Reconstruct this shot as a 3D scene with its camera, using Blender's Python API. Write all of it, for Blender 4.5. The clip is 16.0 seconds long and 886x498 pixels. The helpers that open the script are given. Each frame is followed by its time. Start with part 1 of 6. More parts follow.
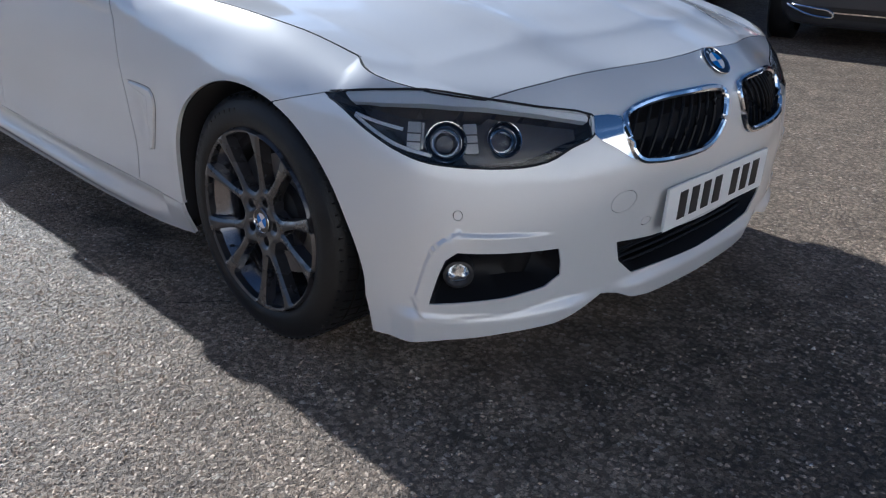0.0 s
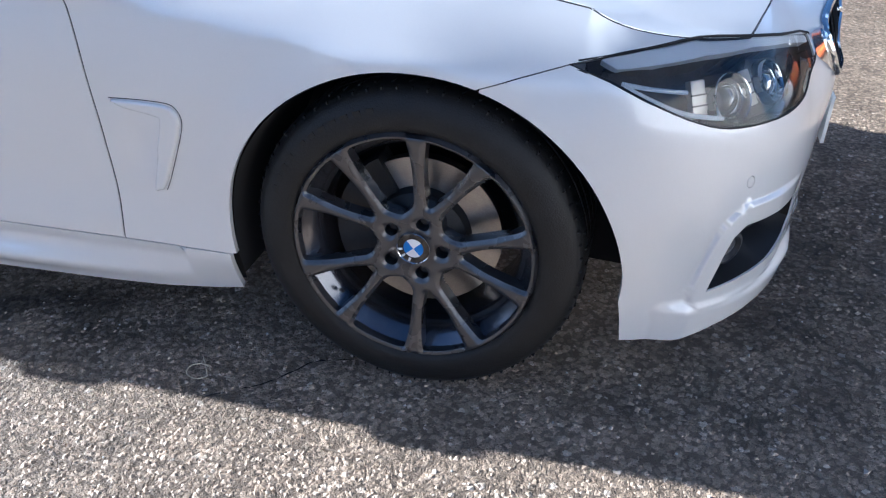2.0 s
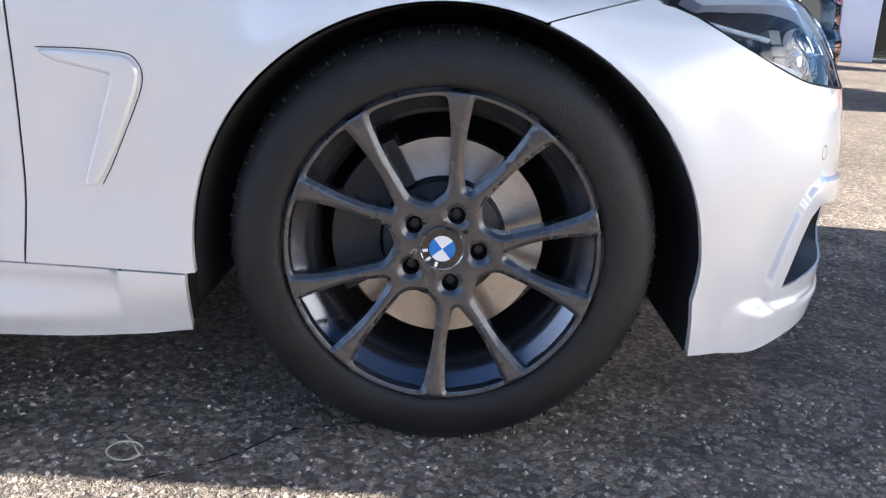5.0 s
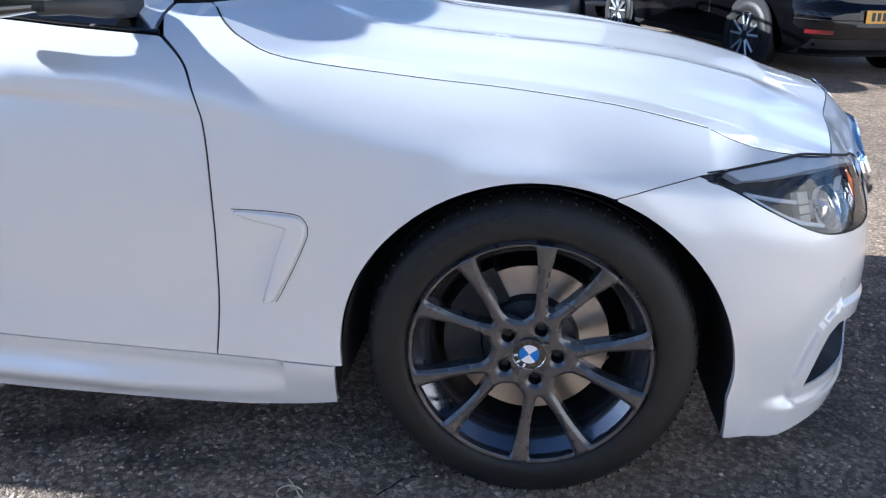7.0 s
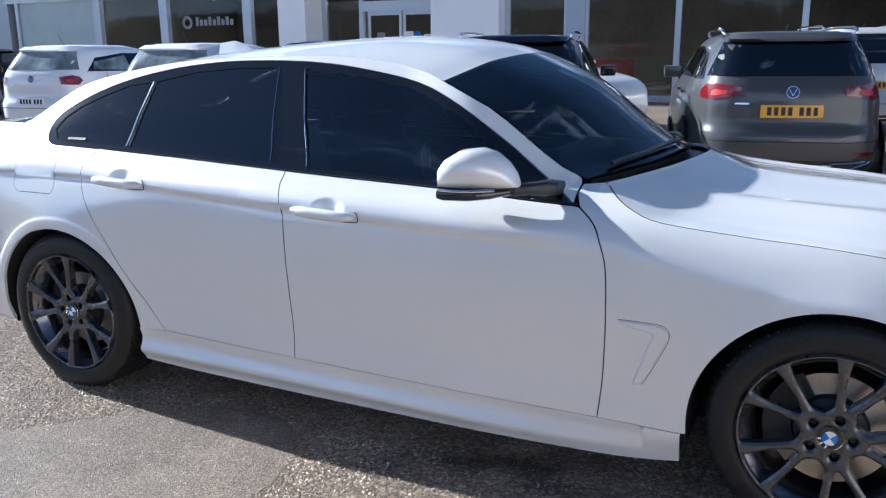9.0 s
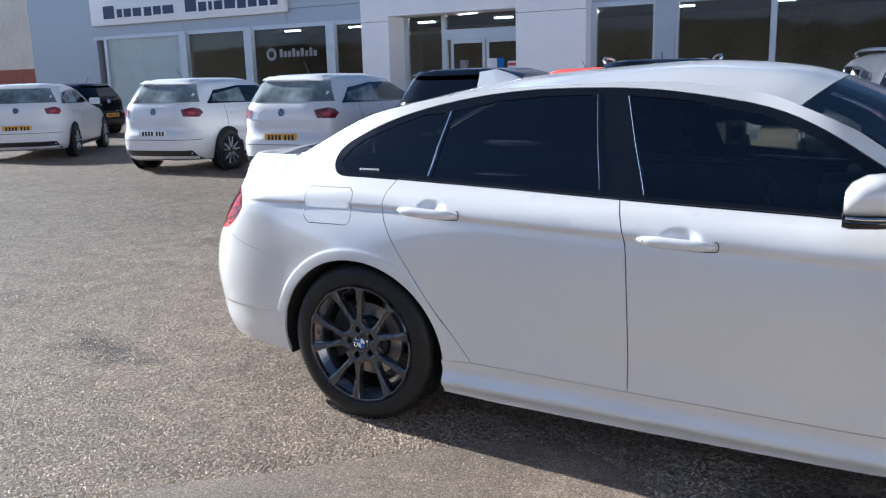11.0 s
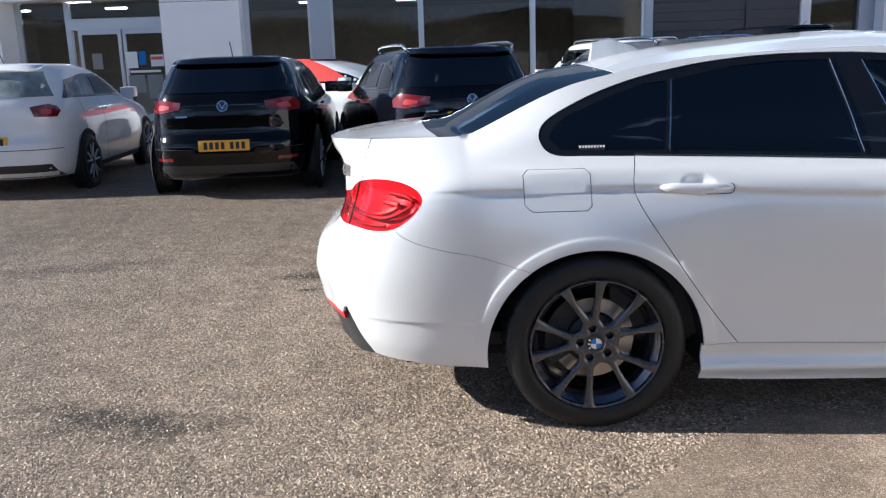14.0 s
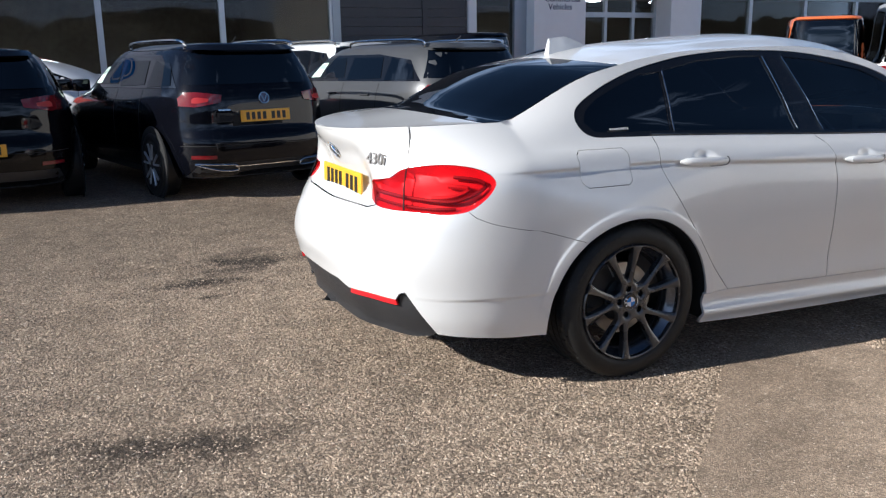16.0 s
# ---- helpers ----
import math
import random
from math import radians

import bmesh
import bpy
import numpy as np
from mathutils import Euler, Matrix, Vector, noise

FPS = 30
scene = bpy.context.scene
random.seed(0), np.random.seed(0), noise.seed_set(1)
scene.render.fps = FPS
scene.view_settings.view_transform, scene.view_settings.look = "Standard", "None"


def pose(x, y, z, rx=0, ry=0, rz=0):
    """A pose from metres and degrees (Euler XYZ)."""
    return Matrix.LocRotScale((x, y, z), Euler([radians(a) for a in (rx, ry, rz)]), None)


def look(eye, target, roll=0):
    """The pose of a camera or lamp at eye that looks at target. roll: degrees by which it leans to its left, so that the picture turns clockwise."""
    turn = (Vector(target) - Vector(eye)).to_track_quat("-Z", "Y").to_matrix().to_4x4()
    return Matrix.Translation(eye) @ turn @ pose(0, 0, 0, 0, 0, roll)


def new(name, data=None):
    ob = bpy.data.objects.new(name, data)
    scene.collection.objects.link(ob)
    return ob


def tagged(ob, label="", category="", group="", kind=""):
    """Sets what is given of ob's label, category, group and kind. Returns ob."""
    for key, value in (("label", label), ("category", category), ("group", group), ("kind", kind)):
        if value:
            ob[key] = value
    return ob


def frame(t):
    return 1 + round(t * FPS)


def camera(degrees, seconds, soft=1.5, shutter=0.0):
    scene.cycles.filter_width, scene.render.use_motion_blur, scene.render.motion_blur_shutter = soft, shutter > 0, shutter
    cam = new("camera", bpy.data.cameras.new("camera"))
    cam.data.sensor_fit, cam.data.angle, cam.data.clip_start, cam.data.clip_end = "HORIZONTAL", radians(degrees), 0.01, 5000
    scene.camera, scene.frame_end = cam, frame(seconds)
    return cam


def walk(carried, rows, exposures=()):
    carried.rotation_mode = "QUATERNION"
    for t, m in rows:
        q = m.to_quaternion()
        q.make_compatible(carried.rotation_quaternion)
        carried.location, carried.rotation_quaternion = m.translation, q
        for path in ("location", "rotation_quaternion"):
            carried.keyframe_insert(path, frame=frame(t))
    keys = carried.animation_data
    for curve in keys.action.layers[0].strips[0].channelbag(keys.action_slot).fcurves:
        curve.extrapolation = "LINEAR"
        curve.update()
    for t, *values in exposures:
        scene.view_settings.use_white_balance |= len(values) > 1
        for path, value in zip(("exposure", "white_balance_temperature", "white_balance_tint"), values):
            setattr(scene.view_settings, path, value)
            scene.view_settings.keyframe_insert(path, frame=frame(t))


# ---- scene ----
cam = camera(56.3, 16.0, soft=1.2)
PATH = [
    (0, (1.708, -1.958, 1.119), (0.432, -0.642, 0.32), 1.4),
    (0.5, (1.492, -2.136, 1.175), (0.335, -0.766, 0.289), -0.8),
    (1, (1.117, -2.182, 1.185), (0.127, -0.74, 0.215), -1.1),
    (1.5, (0.772, -2.261, 1.196), (0.02, -0.711, 0.18), -1.4),
    (2, (0.421, -2.18, 1.128), (-0.038, -0.515, 0.12), -1.0),
    (2.5, (0.158, -2.133, 1.058), (-0.051, -0.389, 0.101), 0.5),
    (3, (0.032, -2.053, 0.849), (-0.052, -0.226, 0.039), 1.8),
    (3.5, (0.024, -1.999, 0.68), (0.004, -0.11, 0.022), 3.4),
    (3.7, (0.02, -2.002, 0.663), (0.022, -0.096, 0.056), 3.5),
    (5.8, (-0.015, -2.108, 0.706), (-0.05, -0.185, 0.158), 1.8),
    (6, (-0.023, -2.102, 0.739), (-0.077, -0.186, 0.169), 1.6),
    (6.5, (-0.044, -2.173, 0.924), (-0.165, -0.287, 0.271), 1.7),
    (7, (-0.031, -2.334, 1.091), (-0.218, -0.472, 0.385), 2.1),
    (7.5, (0.024, -2.561, 1.194), (-0.302, -0.713, 0.504), 1.5),
    (8, (0.067, -2.778, 1.285), (-0.487, -0.957, 0.673), 0.4),
    (8.5, (0.007, -2.947, 1.35), (-0.698, -1.156, 0.807), -0.1),
    (9, (-0.078, -3.157, 1.356), (-0.898, -1.395, 0.885), -0.5),
    (9.5, (-0.188, -3.271, 1.364), (-1.112, -1.551, 0.935), -0.2),
    (10, (-0.44, -3.343, 1.357), (-1.412, -1.646, 0.941), -0.5),
    (10.2, (-0.522, -3.363, 1.374), (-1.518, -1.681, 0.95), -1.1),
    (12.3, (-2.0, -3.743, 1.35), (-2.627, -1.886, 0.951), -2.7),
    (12.5, (-2.155, -3.735, 1.341), (-2.715, -1.861, 0.919), -2.6),
    (13, (-2.545, -3.728, 1.326), (-2.886, -1.813, 0.862), -1.3),
    (13.5, (-2.937, -3.764, 1.331), (-3.092, -1.829, 0.853), -1.8),
    (14, (-3.358, -3.679, 1.324), (-3.35, -1.728, 0.884), -1.8),
    (14.5, (-3.772, -3.67, 1.339), (-3.503, -1.724, 0.962), -2.3),
    (15, (-4.165, -3.606, 1.32), (-3.637, -1.713, 0.947), -2.1),
    (15.5, (-4.526, -3.551, 1.309), (-3.827, -1.72, 0.908), -0.7),
    (16, (-4.857, -3.489, 1.306), (-4.04, -1.72, 0.856), -0.9),
]
EXPOSURES = [(0.0, 1.02, 4600, 10), (1.0, 1.62, 4600, 10), (2.0, 1.92, 4500, 10), (3.5, 2.45, 4850, 10), (6.0, 2.42, 4650, 10), (7.0, 1.98, 4520, 10), (9.5, 1.58, 4700, 10), (12.5, 1.40, 4850, 10), (15.0, 1.20, 4920, 10), (16.0, 0.90, 4950, 10)]
walk(cam, [(t, look(eye, target, roll)) for t, eye, target, roll in PATH], EXPOSURES)


# ---- the saloon's body as smooth surfaces: x ahead from the front axle, y to its left, z up ----
class Curve:
    """A smooth monotone-safe curve through knots; rows may hold several values."""

    def __init__(self, knots):
        knots = sorted(knots, key=lambda k: k[0])
        self.x = np.array([k[0] for k in knots], float)
        self.y = np.array([k[1:] for k in knots], float)
        h = np.diff(self.x)[:, None]
        d = np.diff(self.y, axis=0) / h
        m = np.zeros_like(self.y)
        m[0], m[-1] = d[0], d[-1]
        if len(knots) > 2:
            w1, w2 = 2 * h[1:] + h[:-1], h[1:] + 2 * h[:-1]
            with np.errstate(divide="ignore", invalid="ignore"):
                mid = (w1 + w2) / (w1 / d[:-1] + w2 / d[1:])
            m[1:-1] = np.where(d[:-1] * d[1:] > 0, mid, 0.0)
        self.m = m

    def __call__(self, x):
        x = min(max(x, self.x[0]), self.x[-1])
        i = int(min(max(np.searchsorted(self.x, x) - 1, 0), len(self.x) - 2))
        h = self.x[i + 1] - self.x[i]
        s = (x - self.x[i]) / h
        v = (1 + 2 * s) * (1 - s) ** 2 * self.y[i] + s * (1 - s) ** 2 * h * self.m[i] + s * s * (3 - 2 * s) * self.y[i + 1] + s * s * (s - 1) * h * self.m[i + 1]
        return float(v[0]) if len(v) == 1 else v


FRONT_X, BACK_X = 0.30, -3.25
# (z, half width) up the side at stations along the car: sill, lower door, waist, crease, shoulder, belt, above
SECTIONS = {
    0.30: [(.155, .848), (.24, .862), (.35, .874), (.46, .884), (.57, .886), (.665, .876), (.71, .858), (.755, .82), (.775, .785), (.79, .745)],
    0.00: [(.155, .850), (.25, .878), (.36, .888), (.48, .898), (.58, .905), (.69, .903), (.75, .880), (.81, .835), (.842, .793), (.868, .745)],
    -.35: [(.158, .845), (.27, .883), (.36, .886), (.50, .900), (.62, .910), (.745, .903), (.81, .872), (.865, .820), (.895, .780), (.918, .735)],
    -.73: [(.144, .858), (.272, .886), (.36, .884), (.52, .898), (.68, .912), (.82, .906), (.868, .868), (.90, .82), (.935, .74), (.955, .66)],
    -1.1: [(.143, .86), (.277, .888), (.37, .884), (.53, .900), (.70, .912), (.835, .908), (.885, .87), (.924, .808), (1.03, .755), (1.19, .672)],
    -1.4: [(.147, .86), (.287, .888), (.38, .884), (.54, .900), (.70, .910), (.842, .905), (.895, .87), (.937, .802), (1.09, .725), (1.30, .605)],
    -1.75: [(.152, .86), (.297, .888), (.39, .885), (.55, .900), (.70, .908), (.85, .902), (.905, .868), (.95, .797), (1.12, .708), (1.335, .580)],
    -2.3: [(.16, .86), (.312, .886), (.40, .884), (.55, .893), (.70, .900), (.868, .893), (.92, .865), (.972, .785), (1.12, .700), (1.32, .575)],
    -2.81: [(.17, .86), (.30, .886), (.40, .893), (.55, .903), (.69, .910), (.875, .872), (.94, .842), (.995, .770), (1.10, .702), (1.245, .605)],
    -3.25: [(.235, .845), (.33, .868), (.42, .874), (.55, .880), (.70, .878), (.86, .866), (.92, .840), (.965, .780), (1.01, .71), (1.058, .62)],
}
# (x, z) down the middle of the nose and of the tail, for the same ten lines
NOSE = [(.748, .165), (.765, .25), (.770, .33), (.776, .44), (.772, .53), (.757, .60), (.737, .66), (.705, .712), (.676, .744), (.645, .771)]
TAIL = [(-3.80, .27), (-3.83, .36), (-3.845, .44), (-3.862, .52), (-3.850, .62), (-3.80, .72), (-3.785, .80), (-3.79, .91), (-3.805, .995), (-3.815, 1.028)]
NOSE_N = [2.6, 2.6, 2.6, 2.6, 2.5, 2.3, 2.1, 1.9, 1.8, 1.75]
SNOUT = [0, 0, 0, .008, .030, .048, .058, .058, .055, .050]   # how far the middle of the nose stands out
BUSTLE = [-.020, -.024, -.026, -.026, -.020, .020, .070, .040, 0, 0]   # bumper out, boot lid in
TAIL_N = [2.6, 2.7, 2.7, 2.7, 2.6, 2.3, 2.1, 2.0, 2.0, 2.0]
LINES = [Curve([(x, *s[k]) for x, s in SECTIONS.items()]) for k in range(10)]
FRONT_ARC, BACK_ARC = 0.9, 0.95   # the way round the nose and the tail, from the side to the middle
CREASE = Curve([(-3.45, .885), (-3.08, .884), (-2.69, .886), (-2.25, .861), (-1.79, .838), (-1.2, .808), (-.5, .77)])
SKIRT = Curve([(-2.44, .311), (-1.71, .297), (-1.02, .279), (-.38, .270)])
HANDLES = ((-1.545, .852), (-2.465, .896))
ARCH = ((0.0, 0.312, 0.374), (-2.813, 0.292, 0.385))


FRONT_TAPER = [(c(FRONT_X)[1] - c(FRONT_X - .01)[1]) / .01 for c in LINES]
BACK_TAPER = [(c(BACK_X + .01)[1] - c(BACK_X)[1]) / .01 for c in LINES]


def section(u):
    """The ten points (x, y, z) of the right side's section at u: x along the side, then round the nose or tail."""
    out = []
    for k in range(10):
        z, y = LINES[k](min(max(u, BACK_X), FRONT_X))
        x = u
        if u > FRONT_X:
            th = min((u - FRONT_X) / FRONT_ARC, 1.0) * math.pi / 2
            (xn, zn), e = NOSE[k], 2 / NOSE_N[k]
            x = FRONT_X + (xn - FRONT_X) * math.sin(th) ** e
            snout = min(max((u - .86) / .24, 0), 1)
            # the flank's taper runs on a little way round the corner
            y = y * max(math.cos(th), 0.0) ** e + FRONT_TAPER[k] * (x - FRONT_X) * (1 - math.sin(th)) ** 2
            z += (zn - z) * math.sin(th) ** 2
            x += SNOUT[k] * snout * snout * (3 - 2 * snout)
        elif u < BACK_X:
            th = min((BACK_X - u) / BACK_ARC, 1.0) * math.pi / 2
            (xn, zn), e = TAIL[k], 2 / TAIL_N[k]
            bustle = min(max((-3.89 - u) / .15, 0), 1)
            x = BACK_X + (xn - BACK_X) * math.sin(th) ** e + BUSTLE[k] * bustle * bustle * (3 - 2 * bustle)
            y = y * max(math.cos(th), 0.0) ** e + BACK_TAPER[k] * (x - BACK_X) * (1 - math.sin(th)) ** 2
            z += (zn - z) * math.sin(th) ** 2
        out.append((z, x, -y))
    return out


def arch_radius(cx, a, r):
    """The front arch opens out a little towards the bumper."""
    return r + 0.023 * min(max((69 - a) / 69, 0), 1) ** 2 if cx == 0 and -90 < a < 69 else r


_cache = {}


def side(u, z):
    """A point of the right side at u and height z."""
    key = round(u, 4)
    c = _cache.get(key)
    if c is None:
        c = _cache[key] = Curve(section(key))
    z0, z1 = c.x[0], c.x[-1]
    x, y = c(z)
    if z < z0:
        y += (z0 - z) * 0.15
    flare = 0.0
    if -3.5 < u < -0.5:
        # the crease through the handles: a step that fades downwards and towards the front
        under = CREASE(u) - z
        if under > -0.02:
            fade = min(max((-0.5 - u) / 0.5, 0), 1) * min(max((u + 3.5) / 0.3, 0), 1)
            flare -= 0.012 * fade / (1 + math.exp(-under / 0.0035)) * math.exp(-max(under, 0) / 0.055)
        # scoops behind the handles
        for cx, cz in HANDLES:
            d = ((x - cx) / 0.068) ** 2 + ((z - cz) / 0.034) ** 2
            if d < 1:
                flare -= 0.016 * (1 - d) ** 2
        # the hollow inside the wing's vent
        d = ((x + 0.535) / 0.05) ** 2 + ((z - 0.50) / 0.085) ** 2
        if d < 1:
            flare -= 0.007 * (1 - d) ** 1.5
        # skirt: a ledge along the sill
        low = SKIRT(u) - z
        if -0.03 < low < 0.14 and -2.5 < u < -0.38:
            flare += 0.017 * math.exp(-((low - 0.088) / 0.024) ** 2) * min(max((-.42 - u) / .5, 0), 1) - 0.010 * math.exp(-((low - 0.030) / 0.026) ** 2)
    if -3.78 < u < -3.12:
        # the rear bumper's lower edge is set in under a soft crease
        low = min(max((.424 - z) / .018, 0), 1)
        flare -= 0.006 * low * low * (3 - 2 * low) * min(max((-3.12 - u) / .12, 0), 1) * min(max((u + 3.78) / .35, 0), 1)
    for cx, cz, r in ARCH:
        d = math.hypot(x - cx, z - cz) - arch_radius(cx, math.degrees(math.atan2(z - cz, x - cx)), r)
        if u > -3.3 and u < 0.8 and d < 0.2:
            lip = min(max((0.052 - d) / 0.016, 0), 1)
            lip_h = 0.0040 if cx < -1 else 0.0
            flare += (0.006 * math.exp(-((max(d, 0) / 0.05) ** 2)) + lip_h * lip * lip * (3 - 2 * lip)) * min(max((z - 0.25) / 0.2, 0), 1)
    return np.array((x, y - flare, z))


def u_at(x, z):
    """The way round the nose at which the side's surface reaches x."""
    lo, hi = 0.02, 0.9
    for _ in range(26):
        mid = (lo + hi) / 2
        lo, hi = (mid, hi) if side(mid, z)[0] < x else (lo, mid)
    return (lo + hi) / 2


def front_arch(a0, a1, n, inset=0.0):
    """The front arch's edge on the bumper, from angle a0 to a1."""
    out = []
    for a in np.linspace(a0, a1, n):
        r = arch_radius(0, a, ARCH[0][2]) - inset
        z = ARCH[0][1] + r * math.sin(math.radians(a))
        out.append((u_at(r * math.cos(math.radians(a)), z), z))
    return out

# ---- light ----
world = bpy.data.worlds.new("sky")
scene.world = world
world.use_nodes = True
wn, wl = world.node_tree.nodes, world.node_tree.links
SUN_EL, SUN_AZ = radians(27), radians(-4.5)     # the sun stands low behind the car's tail
sky = wn.new("ShaderNodeTexSky")
sky.sky_type, sky.sun_disc, sky.sun_elevation, sky.sun_rotation = "NISHITA", False, SUN_EL, radians(-94.5)
sky.air_density, sky.dust_density, sky.ozone_density = 1.0, 0.6, 1.0
wco, wmap, cloud, ramp, wmix = wn.new("ShaderNodeTexCoord"), wn.new("ShaderNodeMapping"), wn.new("ShaderNodeTexNoise"), wn.new("ShaderNodeValToRGB"), wn.new("ShaderNodeMixRGB")
wmap.inputs["Scale"].default_value = (1.3, 1.3, 4.5)
cloud.inputs["Scale"].default_value, cloud.inputs["Detail"].default_value, cloud.inputs["Roughness"].default_value = 2.2, 7, 0.6
ramp.color_ramp.elements[0].position, ramp.color_ramp.elements[1].position = 0.54, 0.80
wl.new(wco.outputs["Generated"], wmap.inputs["Vector"])
wl.new(wmap.outputs[0], cloud.inputs["Vector"])
# clouds crowd together towards the horizon
wsep, wlow, wadd = wn.new("ShaderNodeSeparateXYZ"), wn.new("ShaderNodeMapRange"), wn.new("ShaderNodeMath")
wl.new(wco.outputs["Generated"], wsep.inputs[0])
wl.new(wsep.outputs["Z"], wlow.inputs["Value"])
wlow.inputs["From Min"].default_value, wlow.inputs["From Max"].default_value = 0.0, 0.55
wlow.inputs["To Min"].default_value, wlow.inputs["To Max"].default_value = 0.21, -0.06
wl.new(cloud.outputs["Fac"], wadd.inputs[0])
wl.new(wlow.outputs[0], wadd.inputs[1])
wl.new(wadd.outputs[0], ramp.inputs["Fac"])
wl.new(ramp.outputs["Color"], wmix.inputs["Fac"])
wl.new(sky.outputs["Color"], wmix.inputs["Color1"])
wmix.inputs["Color2"].default_value = (24.0, 26.0, 29.0, 1)
wl.new(wmix.outputs[0], wn["Background"].inputs["Color"])
wn["Background"].inputs["Strength"].default_value = 0.025
sun = new("sun", bpy.data.lights.new("sun", "SUN"))
sun.data.energy, sun.data.angle, sun.data.color = 5.0, radians(0.6), (1.0, 0.815, 0.575)
sun.matrix_world = look((0, 0, 0), (math.cos(SUN_EL) * math.cos(SUN_AZ), math.cos(SUN_EL) * math.sin(SUN_AZ), -math.sin(SUN_EL)))


# ---- materials ----
def material(name, colour, rough=0.5, metal=0.0, coat=0.0, noise_scale=0.0, spread=0.15, bump=0.0, fine=0.0, emit=0.0, spec=0.5, coat_rough=0.03):
    m = bpy.data.materials.new(name)
    m.use_nodes = True
    n, l = m.node_tree.nodes, m.node_tree.links
    b = n["Principled BSDF"]
    b.inputs["Base Color"].default_value = (*colour, 1)
    b.inputs["Roughness"].default_value, b.inputs["Metallic"].default_value = rough, metal
    b.inputs["Coat Weight"].default_value, b.inputs["Coat Roughness"].default_value = coat, coat_rough
    b.inputs["Specular IOR Level"].default_value = spec
    if emit:
        b.inputs["Emission Color"].default_value, b.inputs["Emission Strength"].default_value = (*colour, 1), emit
    if noise_scale:
        co, big, small = n.new("ShaderNodeTexCoord"), n.new("ShaderNodeTexNoise"), n.new("ShaderNodeTexNoise")
        big.inputs["Scale"].default_value, big.inputs["Detail"].default_value = noise_scale, 6
        small.inputs["Scale"].default_value, small.inputs["Detail"].default_value = fine or noise_scale * 14, 3
        mix, rampn = n.new("ShaderNodeMixRGB"), n.new("ShaderNodeMapRange")
        mix.inputs["Color1"].default_value = (*[c * (1 - spread) for c in colour], 1)
        mix.inputs["Color2"].default_value = (*[min(c * (1 + spread), 1) for c in colour], 1)
        add = n.new("ShaderNodeMath")
        add.operation = "ADD"
        l.new(co.outputs["Object"], big.inputs["Vector"])
        l.new(co.outputs["Object"], small.inputs["Vector"])
        l.new(big.outputs["Fac"], add.inputs[0])
        l.new(small.outputs["Fac"], add.inputs[1])
        rampn.inputs["From Min"].default_value, rampn.inputs["From Max"].default_value = 0.7, 1.3
        l.new(add.outputs[0], rampn.inputs["Value"])
        l.new(rampn.outputs[0], mix.inputs["Fac"])
        l.new(mix.outputs[0], b.inputs["Base Color"])
        rr = n.new("ShaderNodeMapRange")
        rr.inputs["To Min"].default_value, rr.inputs["To Max"].default_value = max(rough - 0.08, 0.02), min(rough + 0.08, 1)
        l.new(big.outputs["Fac"], rr.inputs["Value"])
        l.new(rr.outputs[0], b.inputs["Roughness"])
        if bump:
            bp = n.new("ShaderNodeBump")
            bp.inputs["Strength"].default_value, bp.inputs["Distance"].default_value = bump, 0.004
            l.new(small.outputs["Fac"], bp.inputs["Height"])
            l.new(bp.outputs[0], b.inputs["Normal"])
    return m


def glass_material(name, tint, ior=1.45, rough=0.0):
    m = bpy.data.materials.new(name)
    m.use_nodes = True
    n, l = m.node_tree.nodes, m.node_tree.links
    n.remove(n["Principled BSDF"])
    out = n["Material Output"]
    fr, clear, gloss, mix = n.new("ShaderNodeFresnel"), n.new("ShaderNodeBsdfTransparent"), n.new("ShaderNodeBsdfGlossy"), n.new("ShaderNodeMixShader")
    fr.inputs["IOR"].default_value = ior
    clear.inputs["Color"].default_value = (*tint, 1)
    gloss.inputs["Roughness"].default_value = rough
    l.new(fr.outputs[0], mix.inputs["Fac"])
    l.new(clear.outputs[0], mix.inputs[1])
    l.new(gloss.outputs[0], mix.inputs[2])
    l.new(mix.outputs[0], out.inputs["Surface"])
    return m


